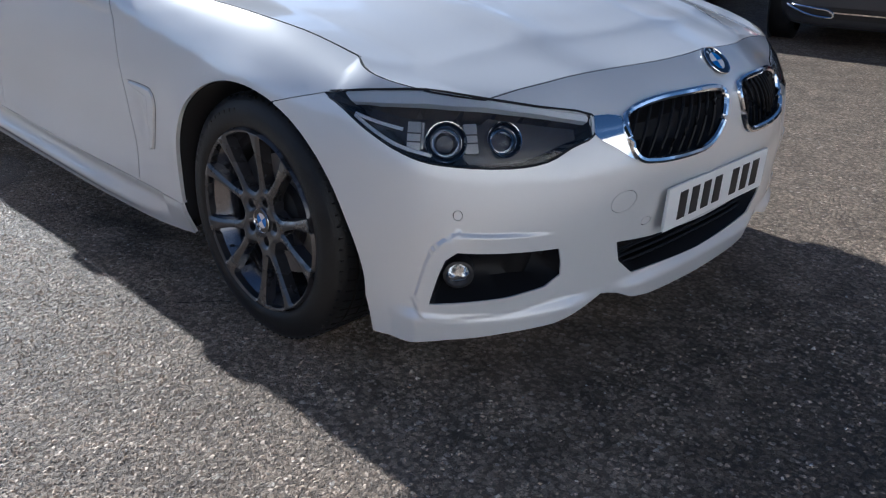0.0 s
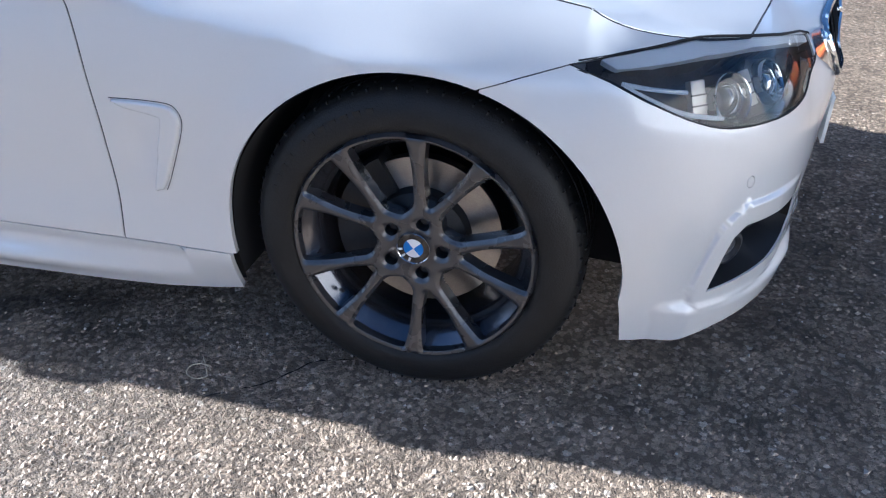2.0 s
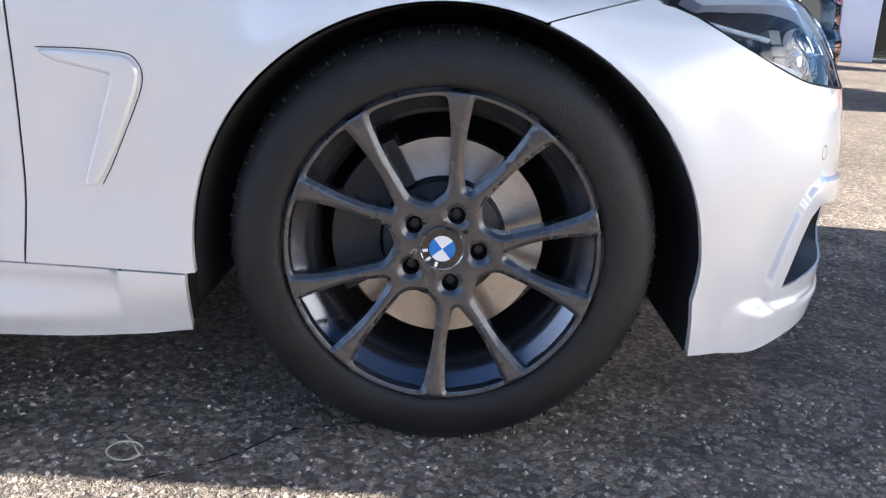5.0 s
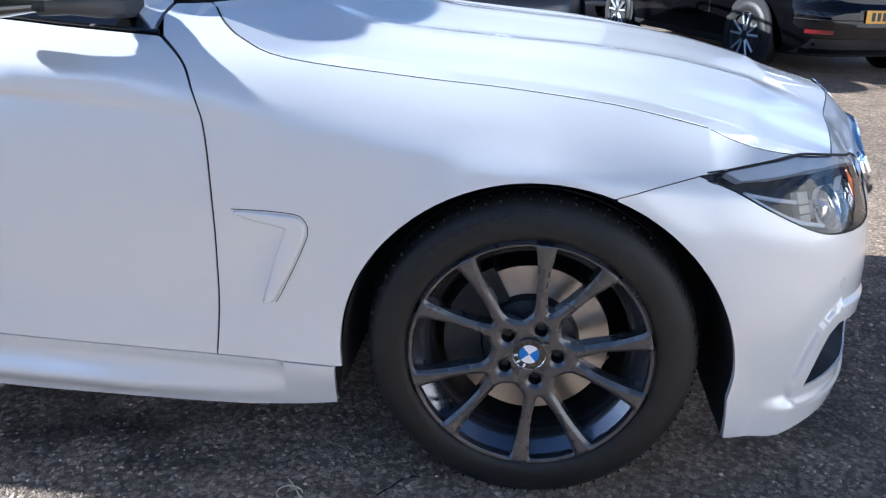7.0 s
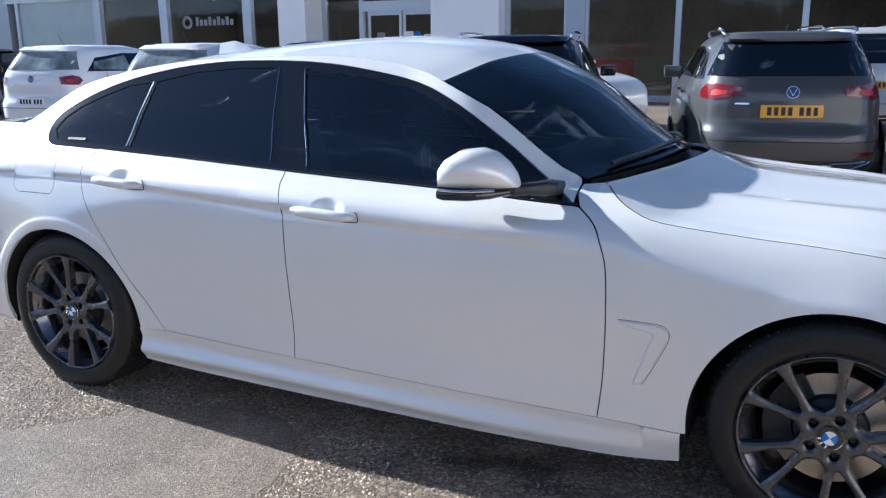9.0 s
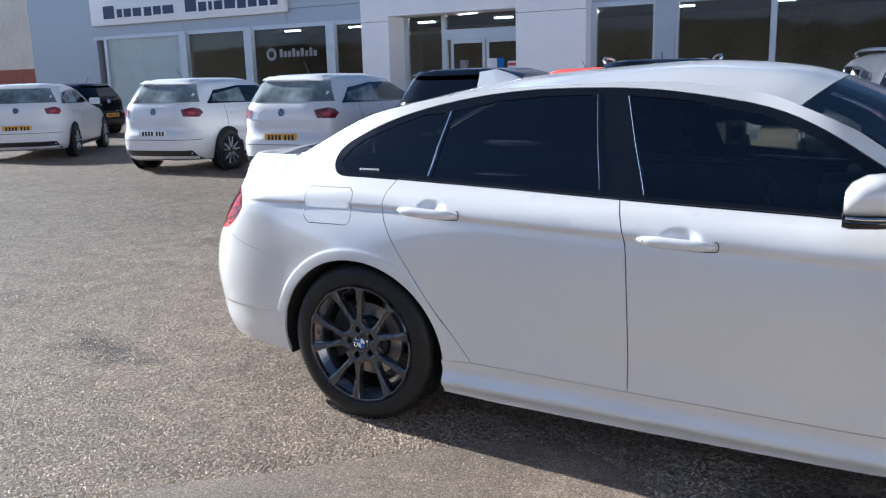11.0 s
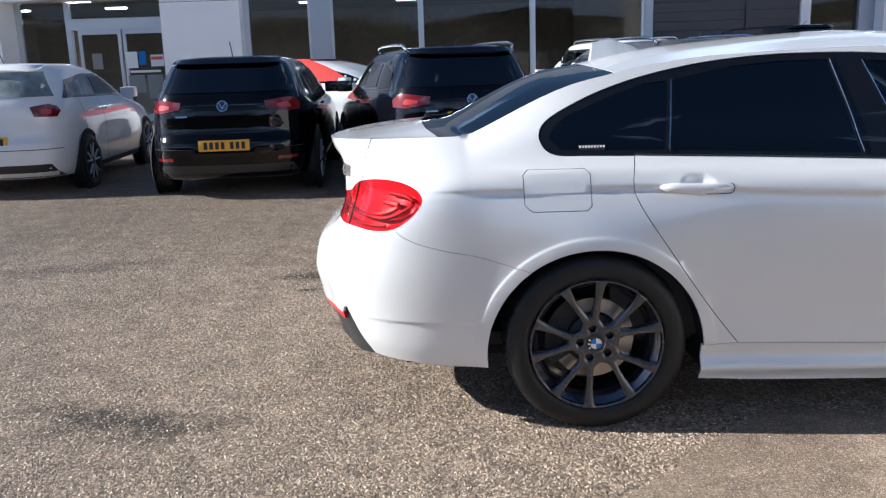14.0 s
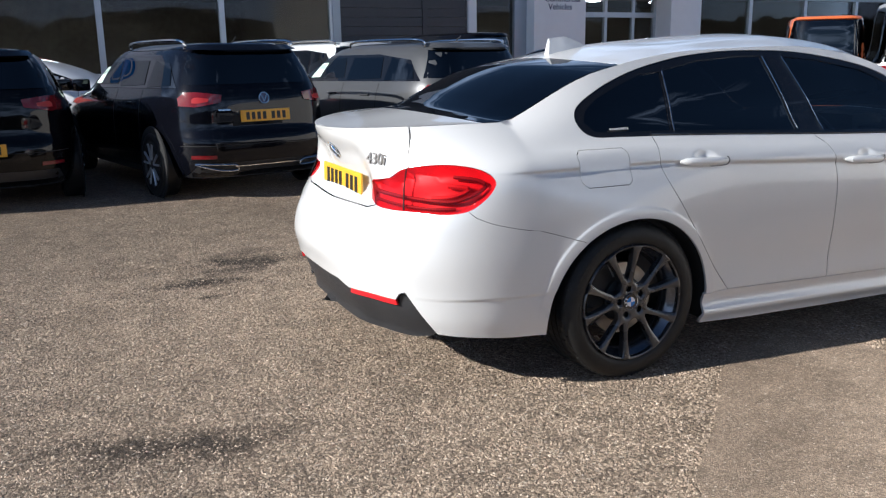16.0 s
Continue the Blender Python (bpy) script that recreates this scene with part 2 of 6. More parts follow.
def paint(name, colour, flake=0.15, rough=0.32, metal=0.0):
    """Car paint under a clear coat, with a fine flake and a little orange peel."""
    rough = rough if colour[0] > .05 else 0.14
    m = material(name, colour, rough, metal, coat=1.0, coat_rough=0.02, spec=0.12)
    m.node_tree.nodes["Principled BSDF"].inputs["Coat IOR"].default_value = 1.52 if colour[0] > .3 else 1.5
    m.node_tree.nodes["Principled BSDF"].inputs["Coat Weight"].default_value = 1.0 if colour[0] > .3 else 0.55
    n, l = m.node_tree.nodes, m.node_tree.links
    b = n["Principled BSDF"]
    co, fl, mix = n.new("ShaderNodeTexCoord"), n.new("ShaderNodeTexNoise"), n.new("ShaderNodeMixRGB")
    fl.inputs["Scale"].default_value, fl.inputs["Detail"].default_value = 900, 1
    mix.inputs["Color1"].default_value = (*[c * (1 - flake) for c in colour], 1)
    mix.inputs["Color2"].default_value = (*[min(1, c * (1 + flake * 0.5)) for c in colour], 1)
    peel, bp = n.new("ShaderNodeTexNoise"), n.new("ShaderNodeBump")
    peel.inputs["Scale"].default_value, peel.inputs["Detail"].default_value = 260, 1
    bp.inputs["Strength"].default_value, bp.inputs["Distance"].default_value = 0.012, 0.002
    l.new(co.outputs["Object"], fl.inputs["Vector"])
    l.new(co.outputs["Object"], peel.inputs["Vector"])
    l.new(fl.outputs["Fac"], mix.inputs["Fac"])
    l.new(mix.outputs[0], b.inputs["Base Color"])
    l.new(peel.outputs["Fac"], bp.inputs["Height"])
    l.new(bp.outputs[0], b.inputs["Coat Normal"])
    return m


def asphalt(name, stains_and_shade=(), stone_scale=72, relief=1.0, gain=1.0):
    """Coarse pale chippings in a dark binder, worn, stained and lit into relief."""
    m = bpy.data.materials.new(name)
    m.use_nodes = True
    n, l = m.node_tree.nodes, m.node_tree.links
    b = n["Principled BSDF"]
    co = n.new("ShaderNodeTexCoord")

    def field(kind, scale, detail=2.0, rough=0.5):
        t = n.new(kind)
        t.inputs["Scale"].default_value, t.inputs["Detail"].default_value, t.inputs["Roughness"].default_value = scale, detail, rough
        return t

    def ramp_of(src, stops):
        r = n.new("ShaderNodeValToRGB")
        e = r.color_ramp.elements
        (e[0].position, c0), (e[1].position, c1) = stops[0], stops[-1]
        e[0].color, e[1].color = (*c0, 1), (*c1, 1)
        for p, c in stops[1:-1]:
            e.new(p).color = (*c, 1)
        l.new(src, r.inputs["Fac"])
        return r.outputs[0]

    def times(x, y, fac=1.0):
        mul = n.new("ShaderNodeMixRGB")
        mul.blend_type, mul.inputs["Fac"].default_value = "MULTIPLY", fac
        l.new(x, mul.inputs["Color1"])
        l.new(y, mul.inputs["Color2"])
        return mul.outputs[0]

    def sum_of(x, k, y):
        a = n.new("ShaderNodeMath")
        a.operation, a.inputs[1].default_value = "MULTIPLY_ADD", k
        l.new(x, a.inputs[0])
        l.new(y, a.inputs[2])
        return a.outputs[0]
    # the stones' outlines wander, so that no two are alike
    warp, off, shift = field("ShaderNodeTexNoise", 120, 2), n.new("ShaderNodeVectorMath"), n.new("ShaderNodeVectorMath")
    l.new(co.outputs["Object"], warp.inputs["Vector"])
    off.operation, off.inputs[1].default_value, off.inputs[2].default_value = "MULTIPLY_ADD", (.016, .016, .016), (-.008, -.008, -.008)
    l.new(warp.outputs["Color"], off.inputs[0])
    shift.operation = "ADD"
    l.new(co.outputs["Object"], shift.inputs[0])
    l.new(off.outputs[0], shift.inputs[1])
    stone, pebble = field("ShaderNodeTexVoronoi", stone_scale, 0), field("ShaderNodeTexVoronoi", stone_scale * 2.3, 0)
    for t in (stone, pebble):
        l.new(shift.outputs[0], t.inputs["Vector"])
    grit, patch, wear, tone = field("ShaderNodeTexNoise", 300, 4, .65), field("ShaderNodeTexNoise", .55, 6, .62), field("ShaderNodeTexNoise", 5.5, 7, .6), field("ShaderNodeTexNoise", 30, 4, .6)
    for t in (grit, patch, wear, tone):
        l.new(co.outputs["Object"], t.inputs["Vector"])
    sep, sep2 = n.new("ShaderNodeSeparateColor"), n.new("ShaderNodeSeparateColor")
    l.new(stone.outputs["Color"], sep.inputs[0])
    l.new(pebble.outputs["Color"], sep2.inputs[0])
    g = lambda c: tuple(x * gain for x in c)
    pale = ramp_of(sep.outputs[0], [(0.0, g((.29, .228, .167))), (.22, g((.37, .294, .217))), (.70, g((.46, .369, .276))), (.94, g((.54, .44, .335))), (1.0, g((.76, .68, .58)))])
    fine_ = ramp_of(sep2.outputs[1], [(0.0, (.80, .80, .80)), (.5, (1.0, 1.0, 1.0)), (1.0, (1.14, 1.13, 1.12))])
    edge, binder = n.new("ShaderNodeMapRange"), n.new("ShaderNodeMixRGB")
    edge.interpolation_type = "SMOOTHSTEP"
    edge.inputs["From Min"].default_value, edge.inputs["From Max"].default_value = 0.48, 0.66
    l.new(stone.outputs["Distance"], edge.inputs["Value"])
    l.new(edge.outputs[0], binder.inputs["Fac"])
    l.new(times(pale, fine_), binder.inputs["Color1"])
    binder.inputs["Color2"].default_value = (*g((0.225, 0.178, 0.132)), 1)
    last = binder.outputs[0]
    for src, stops in ((grit, [(.36, (.88, .88, .88)), (.64, (1.12, 1.11, 1.10))]), (patch, [(.32, (.74, .725, .71)), (.52, (1.0, 1.0, 1.0))]),
                       (wear, [(.30, (.74, .73, .72)), (.62, (1.09, 1.07, 1.05))]), (tone, [(.35, (.87, .87, .87)), (.65, (1.09, 1.09, 1.09))])):
        last = times(last, ramp_of(src.outputs["Fac"], stops))
    # oil and damp marks, and one painted shade: middle, half length, half width, turn, depth
    for sx, sy, la, lb, turn, dark in stains_and_shade:
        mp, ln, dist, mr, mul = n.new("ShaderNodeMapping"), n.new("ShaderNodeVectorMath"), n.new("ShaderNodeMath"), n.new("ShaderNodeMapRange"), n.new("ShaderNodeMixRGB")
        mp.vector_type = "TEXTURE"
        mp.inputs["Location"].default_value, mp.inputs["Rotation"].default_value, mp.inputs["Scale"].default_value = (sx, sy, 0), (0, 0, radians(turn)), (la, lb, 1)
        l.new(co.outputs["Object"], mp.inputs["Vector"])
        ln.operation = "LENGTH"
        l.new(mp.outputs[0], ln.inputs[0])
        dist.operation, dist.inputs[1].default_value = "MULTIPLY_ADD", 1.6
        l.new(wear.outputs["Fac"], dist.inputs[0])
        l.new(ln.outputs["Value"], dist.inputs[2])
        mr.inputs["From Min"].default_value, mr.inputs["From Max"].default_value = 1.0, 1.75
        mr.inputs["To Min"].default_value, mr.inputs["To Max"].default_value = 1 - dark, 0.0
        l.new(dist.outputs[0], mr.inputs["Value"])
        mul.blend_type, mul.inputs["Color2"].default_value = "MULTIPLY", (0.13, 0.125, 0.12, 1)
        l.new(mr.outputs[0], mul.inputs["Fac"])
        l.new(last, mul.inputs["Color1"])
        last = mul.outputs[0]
    l.new(last, b.inputs["Base Color"])
    b.inputs["Roughness"].default_value, b.inputs["Specular IOR Level"].default_value = 0.62, 0.32
    b.inputs["Diffuse Roughness"].default_value = 0.8
    # relief: flat-topped stones at different heights, the binder sunk between them, grit over all
    top, lean = n.new("ShaderNodeMapRange"), n.new("ShaderNodeMath")
    top.interpolation_type = "SMOOTHSTEP"
    top.inputs["From Min"].default_value, top.inputs["From Max"].default_value = 0.36, 0.66
    top.inputs["To Min"].default_value, top.inputs["To Max"].default_value = 1.0, 0.0
    l.new(stone.outputs["Distance"], top.inputs["Value"])
    lean.operation = "MULTIPLY"
    l.new(top.outputs[0], lean.inputs[0])
    l.new(sep.outputs[2], lean.inputs[1])
    clump = field("ShaderNodeTexNoise", 48, 3, .6)
    l.new(co.outputs["Object"], clump.inputs["Vector"])
    height = sum_of(grit.outputs["Fac"], .55, lean.outputs[0])
    height = sum_of(pebble.outputs["Distance"], -.55, height)
    height = sum_of(clump.outputs["Fac"], .6, height)
    bp = n.new("ShaderNodeBump")
    bp.inputs["Strength"].default_value, bp.inputs["Distance"].default_value = relief, 0.030
    l.new(height, bp.inputs["Height"])
    l.new(bp.outputs[0], b.inputs["Normal"])
    return m


WHITE = paint("white_paint", (0.745, 0.745, 0.742), 0.08, 0.34, 0.22)
GAP = material("cavity_black", (0.008, 0.008, 0.009), 0.85)
TRIM = material("gloss_black", (0.006, 0.006, 0.007), 0.05, coat=0.5)
PLASTIC = material("black_plastic", (0.022, 0.022, 0.024), 0.45, noise_scale=60, spread=0.25, bump=0.15)
RUBBER = material("rubber", (0.0135, 0.0133, 0.0132), 0.48, spec=0.32, noise_scale=22, spread=0.30, bump=0.25)
ALLOY = material("anthracite_alloy", (0.070, 0.070, 0.075), 0.28, 0.55, coat=0.6, noise_scale=14, spread=0.06)
BARREL = material("anthracite_barrel", (0.15, 0.15, 0.165), 0.22, 0.85, coat=0.6, noise_scale=14, spread=0.06)
CHROME = material("chrome", (0.78, 0.79, 0.80), 0.07, 1.0)
STEEL = material("brake_steel", (0.38, 0.36, 0.335), 0.34, 1.0, noise_scale=30, spread=0.15)
IRON = material("brake_iron", (0.035, 0.034, 0.034), 0.55, 0.4, noise_scale=30, spread=0.3)
TINT = glass_material("privacy_glass", (0.015, 0.017, 0.020), 1.95)
PANE = glass_material("side_glass", (0.60, 0.65, 0.64), 1.85)
SCREEN = glass_material("windscreen_glass", (0.50, 0.55, 0.54), 1.95)
LENS = glass_material("lamp_lens", (0.95, 0.96, 0.97), 1.55)
INTERIOR = material("interior_black", (0.020, 0.020, 0.021), 0.6, noise_scale=30, spread=0.2)
LEATHER = material("black_leather", (0.024, 0.023, 0.022), 0.42, noise_scale=40, spread=0.2, bump=0.2)
PLATE_W = material("plate_white", (0.80, 0.80, 0.78), 0.35)
PLATE_Y = material("plate_yellow", (0.72, 0.38, 0.015), 0.35)
INK = material("ink_black", (0.012, 0.012, 0.012), 0.5)
BLUE = material("enamel_blue", (0.012, 0.16, 0.55), 0.25, coat=0.6)
ENAMEL = material("enamel_white", (0.80, 0.80, 0.80), 0.25, coat=0.6)
# the broad mark at x 1.35 paints the shade before the nose darker
STAINS_AND_SHADE = [(-3.78, 1.95, .50, .40, -12, .1), (-4.70, -.66, .52, .20, -18, .25), (-4.3, -.74, .30, .12, 5, .5), (-1.02, -.79, .45, .13, 18, .2), (-4.17, 1.19, .10, .05, 5, .1), (-4.15, 1.52, .40, .17, 0, .15),
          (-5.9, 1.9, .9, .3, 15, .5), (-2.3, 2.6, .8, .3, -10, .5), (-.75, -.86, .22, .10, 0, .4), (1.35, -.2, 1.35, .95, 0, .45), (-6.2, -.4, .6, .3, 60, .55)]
ASPHALT = asphalt("asphalt", STAINS_AND_SHADE, gain=1.25)
PATCH = asphalt("asphalt_patch", (), 150, 0.45, 0.92)


# ---- mesh helpers ----
class Geo:
    """A heap of corners and faces."""

    def __init__(self):
        self.v, self.f = [], []

    def add(self, v, f):
        n = len(self.v)
        self.v += [tuple(p) for p in v]
        self.f += [tuple(i + n for i in q) for q in f]
        return self


def part(name, geo, mat, parent=None, label="", angle=35, smooth=True, normals=None):
    me = bpy.data.meshes.new(name)
    me.from_pydata(geo.v, [], geo.f)
    me.materials.append(mat)
    if smooth:
        me.polygons.foreach_set("use_smooth", [True] * len(me.polygons))
        if normals is None:
            me.set_sharp_from_angle(angle=radians(angle))
    me.update()
    if normals is not None:
        me.normals_split_custom_set_from_vertices(normals)
    ob = new(name, me)
    ob.parent = parent
    if label:
        tagged(ob, label)
    return ob


def thing(name, label, category, m=None, group="", kind=""):
    ob = new(name)
    ob.empty_display_size = 0.2
    if m is not None:
        ob.matrix_world = m
    return tagged(ob, label, category, group, kind)


def box(x0, y0, z0, x1, y1, z1, b=0.0):
    """A box, with its edges cut back by b."""
    if b <= 0:
        v = [(x, y, z) for z in (z0, z1) for y in (y0, y1) for x in (x0, x1)]
        return Geo().add(v, [(0, 2, 3, 1), (4, 5, 7, 6), (0, 1, 5, 4), (2, 6, 7, 3), (0, 4, 6, 2), (1, 3, 7, 5)])
    bm = bmesh.new()
    bmesh.ops.create_cube(bm, size=1, matrix=Matrix.Translation(((x0 + x1) / 2, (y0 + y1) / 2, (z0 + z1) / 2)) @ Matrix.Diagonal((x1 - x0, y1 - y0, z1 - z0, 1)))
    bmesh.ops.bevel(bm, geom=bm.edges[:], offset=b, segments=2, affect="EDGES", profile=0.7)
    return from_bm(bm)


def from_bm(bm):
    bm.verts.index_update()
    g = Geo().add([v.co[:] for v in bm.verts], [[v.index for v in f.verts] for f in bm.faces])
    bm.free()
    return g


def lathe(profile, n=48, closed=False):
    """Turns (radius, depth) round the y axis; depth runs along -y, out of the right side."""
    g, k = Geo(), len(profile)
    v = [(r * math.cos(2 * math.pi * i / n), -d, r * math.sin(2 * math.pi * i / n)) for i in range(n) for r, d in profile]
    f = [(i * k + j, ((i + 1) % n) * k + j, ((i + 1) % n) * k + j + 1, i * k + j + 1) for i in range(n) for j in range(k - 1)]
    return g.add(v, f)


def tube(points, r, n=8, closed=False, flat=1.0):
    """A round bar along points."""
    pts = [Vector(p) for p in points]
    g, k = Geo(), len(pts)
    v = []
    for i, p in enumerate(pts):
        a, b = pts[(i - 1) % k if closed else max(i - 1, 0)], pts[(i + 1) % k if closed else min(i + 1, k - 1)]
        d = (b - a).normalized()
        up = Vector((0, 0, 1)) if abs(d.z) < 0.9 else Vector((0, 1, 0))
        e = d.cross(up).normalized()
        h = e.cross(d)
        rad = r(i / (k - 1)) if callable(r) else r
        v += [p + e * (rad * math.cos(2 * math.pi * j / n)) + h * (rad * flat * math.sin(2 * math.pi * j / n)) for j in range(n)]
    f = [(i * n + j, i * n + (j + 1) % n, ((i + 1) % k) * n + (j + 1) % n, ((i + 1) % k) * n + j) for i in range(k if closed else k - 1) for j in range(n)]
    if not closed:
        f += [tuple(range(n - 1, -1, -1)), tuple((k - 1) * n + j for j in range(n))]
    return g.add(v, f)


def spline(points, n=8, closed=False):
    """A smooth line through points (Catmull-Rom), n steps between two."""
    p = [np.array(q, float) for q in points]
    k, out = len(p), []
    for i in range(k if closed else k - 1):
        a, b, c, d = (p[(i + j) % k] for j in (-1, 0, 1, 2)) if closed else (p[max(i - 1, 0)], p[i], p[i + 1], p[min(i + 2, k - 1)])
        for s in np.arange(n) / n:
            out.append(0.5 * (2 * b + (c - a) * s + (2 * a - 5 * b + 4 * c - d) * s * s + (3 * b - a - 3 * c + d) * s**3))
    if not closed:
        out.append(p[-1])
    return out


def dense(poly, step):
    out = []
    for a, b in zip(poly, list(poly[1:]) + [poly[0]]):
        a, b = np.array(a, float), np.array(b, float)
        k = max(int(np.ceil(np.linalg.norm(b - a) / step)), 1)
        out += [a + (b - a) * i / k for i in range(k)]
    return np.array([q for i, q in enumerate(out) if np.linalg.norm(q - out[i - 1]) > 1e-6])


def inside(p, poly):
    x, y = p[:, 0], p[:, 1]
    hit = np.zeros(len(p), bool)
    for a, b in zip(poly, np.roll(poly, -1, 0)):
        c = (a[1] > y) != (b[1] > y)
        with np.errstate(divide="ignore", invalid="ignore"):
            hit ^= c & (x < (b[0] - a[0]) * (y - a[1]) / (b[1] - a[1]) + a[0])
    return hit


def area(poly):
    return 0.5 * float(np.sum(poly[:, 0] * np.roll(poly[:, 1], -1) - np.roll(poly[:, 0], -1) * poly[:, 1]))


def sheet(poly, surface, step=0.03, holes=(), lip=0.012, shrink=0.0013, lift=0.0, tilt=0.0, lines=()):
    """A trimmed patch of a surface(u, v), with its rims turned in by lip. Gives corners, faces and normals."""
    from mathutils.geometry import delaunay_2d_cdt
    loops = []
    for n, p in enumerate([poly, *holes]):
        p = dense(p, step * 0.75)
        if (area(p) < 0) != (n > 0):
            p = p[::-1]
        t = np.roll(p, -1, 0) - np.roll(p, 1, 0)
        inward = np.stack([-t[:, 1], t[:, 0]], 1) / (np.linalg.norm(t, axis=1, keepdims=True) + 1e-9)
        loops.append((p + inward * shrink, inward))
    lo, hi = loops[0][0].min(0), loops[0][0].max(0)
    gx, gy = np.meshgrid(np.arange(lo[0], hi[0], step), np.arange(lo[1], hi[1], step))
    grid = np.stack([gx.ravel(), gy.ravel()], 1)
    ok = inside(grid, loops[0][0])
    for p, _ in loops[1:]:
        ok &= ~inside(grid, p)
    rim = np.concatenate([p for p, _ in loops])
    grid = grid[ok]
    if len(lines):
        # rows of points along creases, in place of the grid's own near them
        rows = np.array(lines, float)
        ok = inside(rows, loops[0][0])
        for p, _ in loops[1:]:
            ok &= ~inside(rows, p)
        rows = rows[ok]
        rows = rows[np.array([np.min(np.abs(rim - g).sum(1)) for g in rows]) > 0.003] if len(rows) else rows
        if len(rows) and len(grid):
            grid = grid[np.array([np.min(np.hypot(*(rows - g).T)) for g in grid]) > step * 0.45]
    if len(grid):
        near = np.array([np.min(np.abs(rim - g).sum(1)) for g in grid])
        grid = grid[near > step * 0.55]
    pts = np.concatenate([rim, grid]) if len(grid) else rim
    if len(lines) and len(rows):
        pts = np.concatenate([pts, rows])
    edges, at = [], 0
    for p, _ in loops:
        edges += [(at + i, at + (i + 1) % len(p)) for i in range(len(p))]
        at += len(p)
    co, _, faces, *_ = delaunay_2d_cdt([Vector(p) for p in pts], edges, [], 0, 1e-6)
    co = np.array([c[:] for c in co])
    tri = np.array([f for f in faces if len(f) == 3])
    mid = co[tri].mean(1)
    keep = inside(mid, loops[0][0])
    for p, _ in loops[1:]:
        keep &= ~inside(mid, p)
    tri = tri[keep]
    h = 2e-4
    pos = np.array([surface(*c) for c in co])
    du = np.array([surface(c[0] + h, c[1]) - surface(c[0] - h, c[1]) for c in co])
    dv = np.array([surface(c[0], c[1] + h) - surface(c[0], c[1] - h) for c in co])
    nor = np.cross(du, dv)
    nor /= np.linalg.norm(nor, axis=1, keepdims=True) + 1e-12
    pos = pos + nor * lift
    v, f, n = [tuple(p) for p in pos], [tuple(int(i) for i in t) for t in tri], [tuple(q) for q in nor]
    if lip:
        at = 0
        for p, inward in loops:
            k, base = len(p), len(v)
            for i in range(k):
                q, m = pos[at + i], nor[at + i]
                side_n = -(du[at + i] * inward[i][0] + dv[at + i] * inward[i][1])
                side_n = side_n / (np.linalg.norm(side_n) + 1e-12)
                v += [tuple(q), tuple(q - m * lip)]
                n += [tuple(side_n)] * 2
                if tilt:
                    w = m + side_n * tilt
                    n[at + i] = tuple(w / np.linalg.norm(w))
            for i in range(k):
                j = (i + 1) % k
                f.append((base + 2 * i, base + 2 * i + 1, base + 2 * j + 1, base + 2 * j))
            at += k
    return v, f, n


def panel(name, poly, mat, parent, surface, label="", both=False, **kw):
    """A body panel; both: its mirror image on the left as well."""
    v, f, n = sheet(poly, surface, **kw)
    obs = [part(name, Geo().add(v, f), mat, parent, label, normals=n)]
    if both:
        m = Geo().add([(x, -y, z) for x, y, z in v], [q[::-1] for q in f])
        obs.append(part(name, m, mat, parent, label, normals=[(x, -y, z) for x, y, z in n]))
    return obs


def mirrored(g):
    return Geo().add([(x, -y, z) for x, y, z in g.v], [q[::-1] for q in g.f])


def moved(g, m):
    return Geo().add([(m @ Vector(p))[:] for p in g.v], g.f)


def arc(cx, cz, r, a0, a1, n=24):
    return [(cx + r * math.cos(radians(a0 + (a1 - a0) * i / n)), cz + r * math.sin(radians(a0 + (a1 - a0) * i / n))) for i in range(n + 1)]


def line3(points):
    """A smooth 3D line with parameter 0 to 1 through points, by length."""
    p = np.array(points, float)
    d = np.r_[0, np.cumsum(np.linalg.norm(np.diff(p, axis=0), axis=1))]
    return Curve([(s, *q) for s, q in zip(d / d[-1], p)])


def coons(right, left, front, back, bulge=0.0, ribs=None):
    """A patch between four lines; s runs from back to front, q from right (0) to left (1)."""
    def at(s, q):
        p = (1 - q) * right(s) + q * left(s) + (1 - s) * back(q) + s * front(q)
        p = p - ((1 - s) * (1 - q) * back(0) + (1 - s) * q * back(1) + s * (1 - q) * front(0) + s * q * front(1))
        p = np.array(p)
        p[2] += bulge * 16 * s * (1 - s) * q * (1 - q) + (ribs(s, q) if ribs else 0)
        return p
    return at


# ---- the ground ----
g = Geo().add([(-300, -300, 0), (300, -300, 0), (300, 300, 0), (-300, 300, 0)], [(0, 1, 2, 3)])
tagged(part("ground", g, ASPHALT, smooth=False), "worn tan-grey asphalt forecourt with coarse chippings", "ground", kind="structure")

rim_ = spline([(-2.15, -.80), (-2.40, -.98), (-2.62, -1.19), (-2.85, -1.41), (-3.24, -1.82), (-3.10, -2.5), (-2.3, -2.6), (-1.8, -2.1), (-1.6, -1.3), (-1.75, -.85)], 6, True)
rng = random.Random(4)
rim_ = [(x + rng.uniform(-.012, .012), y + rng.uniform(-.012, .012)) for x, y in rim_]
g = Geo().add([(x, y, 0) for x, y in rim_] + [(x * .997 - .0075, y * .997 - .0045, .0015) for x, y in rim_], [tuple(range(len(rim_), 2 * len(rim_)))] + [(i, (i + 1) % len(rim_), len(rim_) + (i + 1) % len(rim_), len(rim_) + i) for i in range(len(rim_))])
tagged(part("asphalt_patch", g, PATCH, smooth=False), "smoother patch of relaid grey asphalt", "ground", kind="structure")
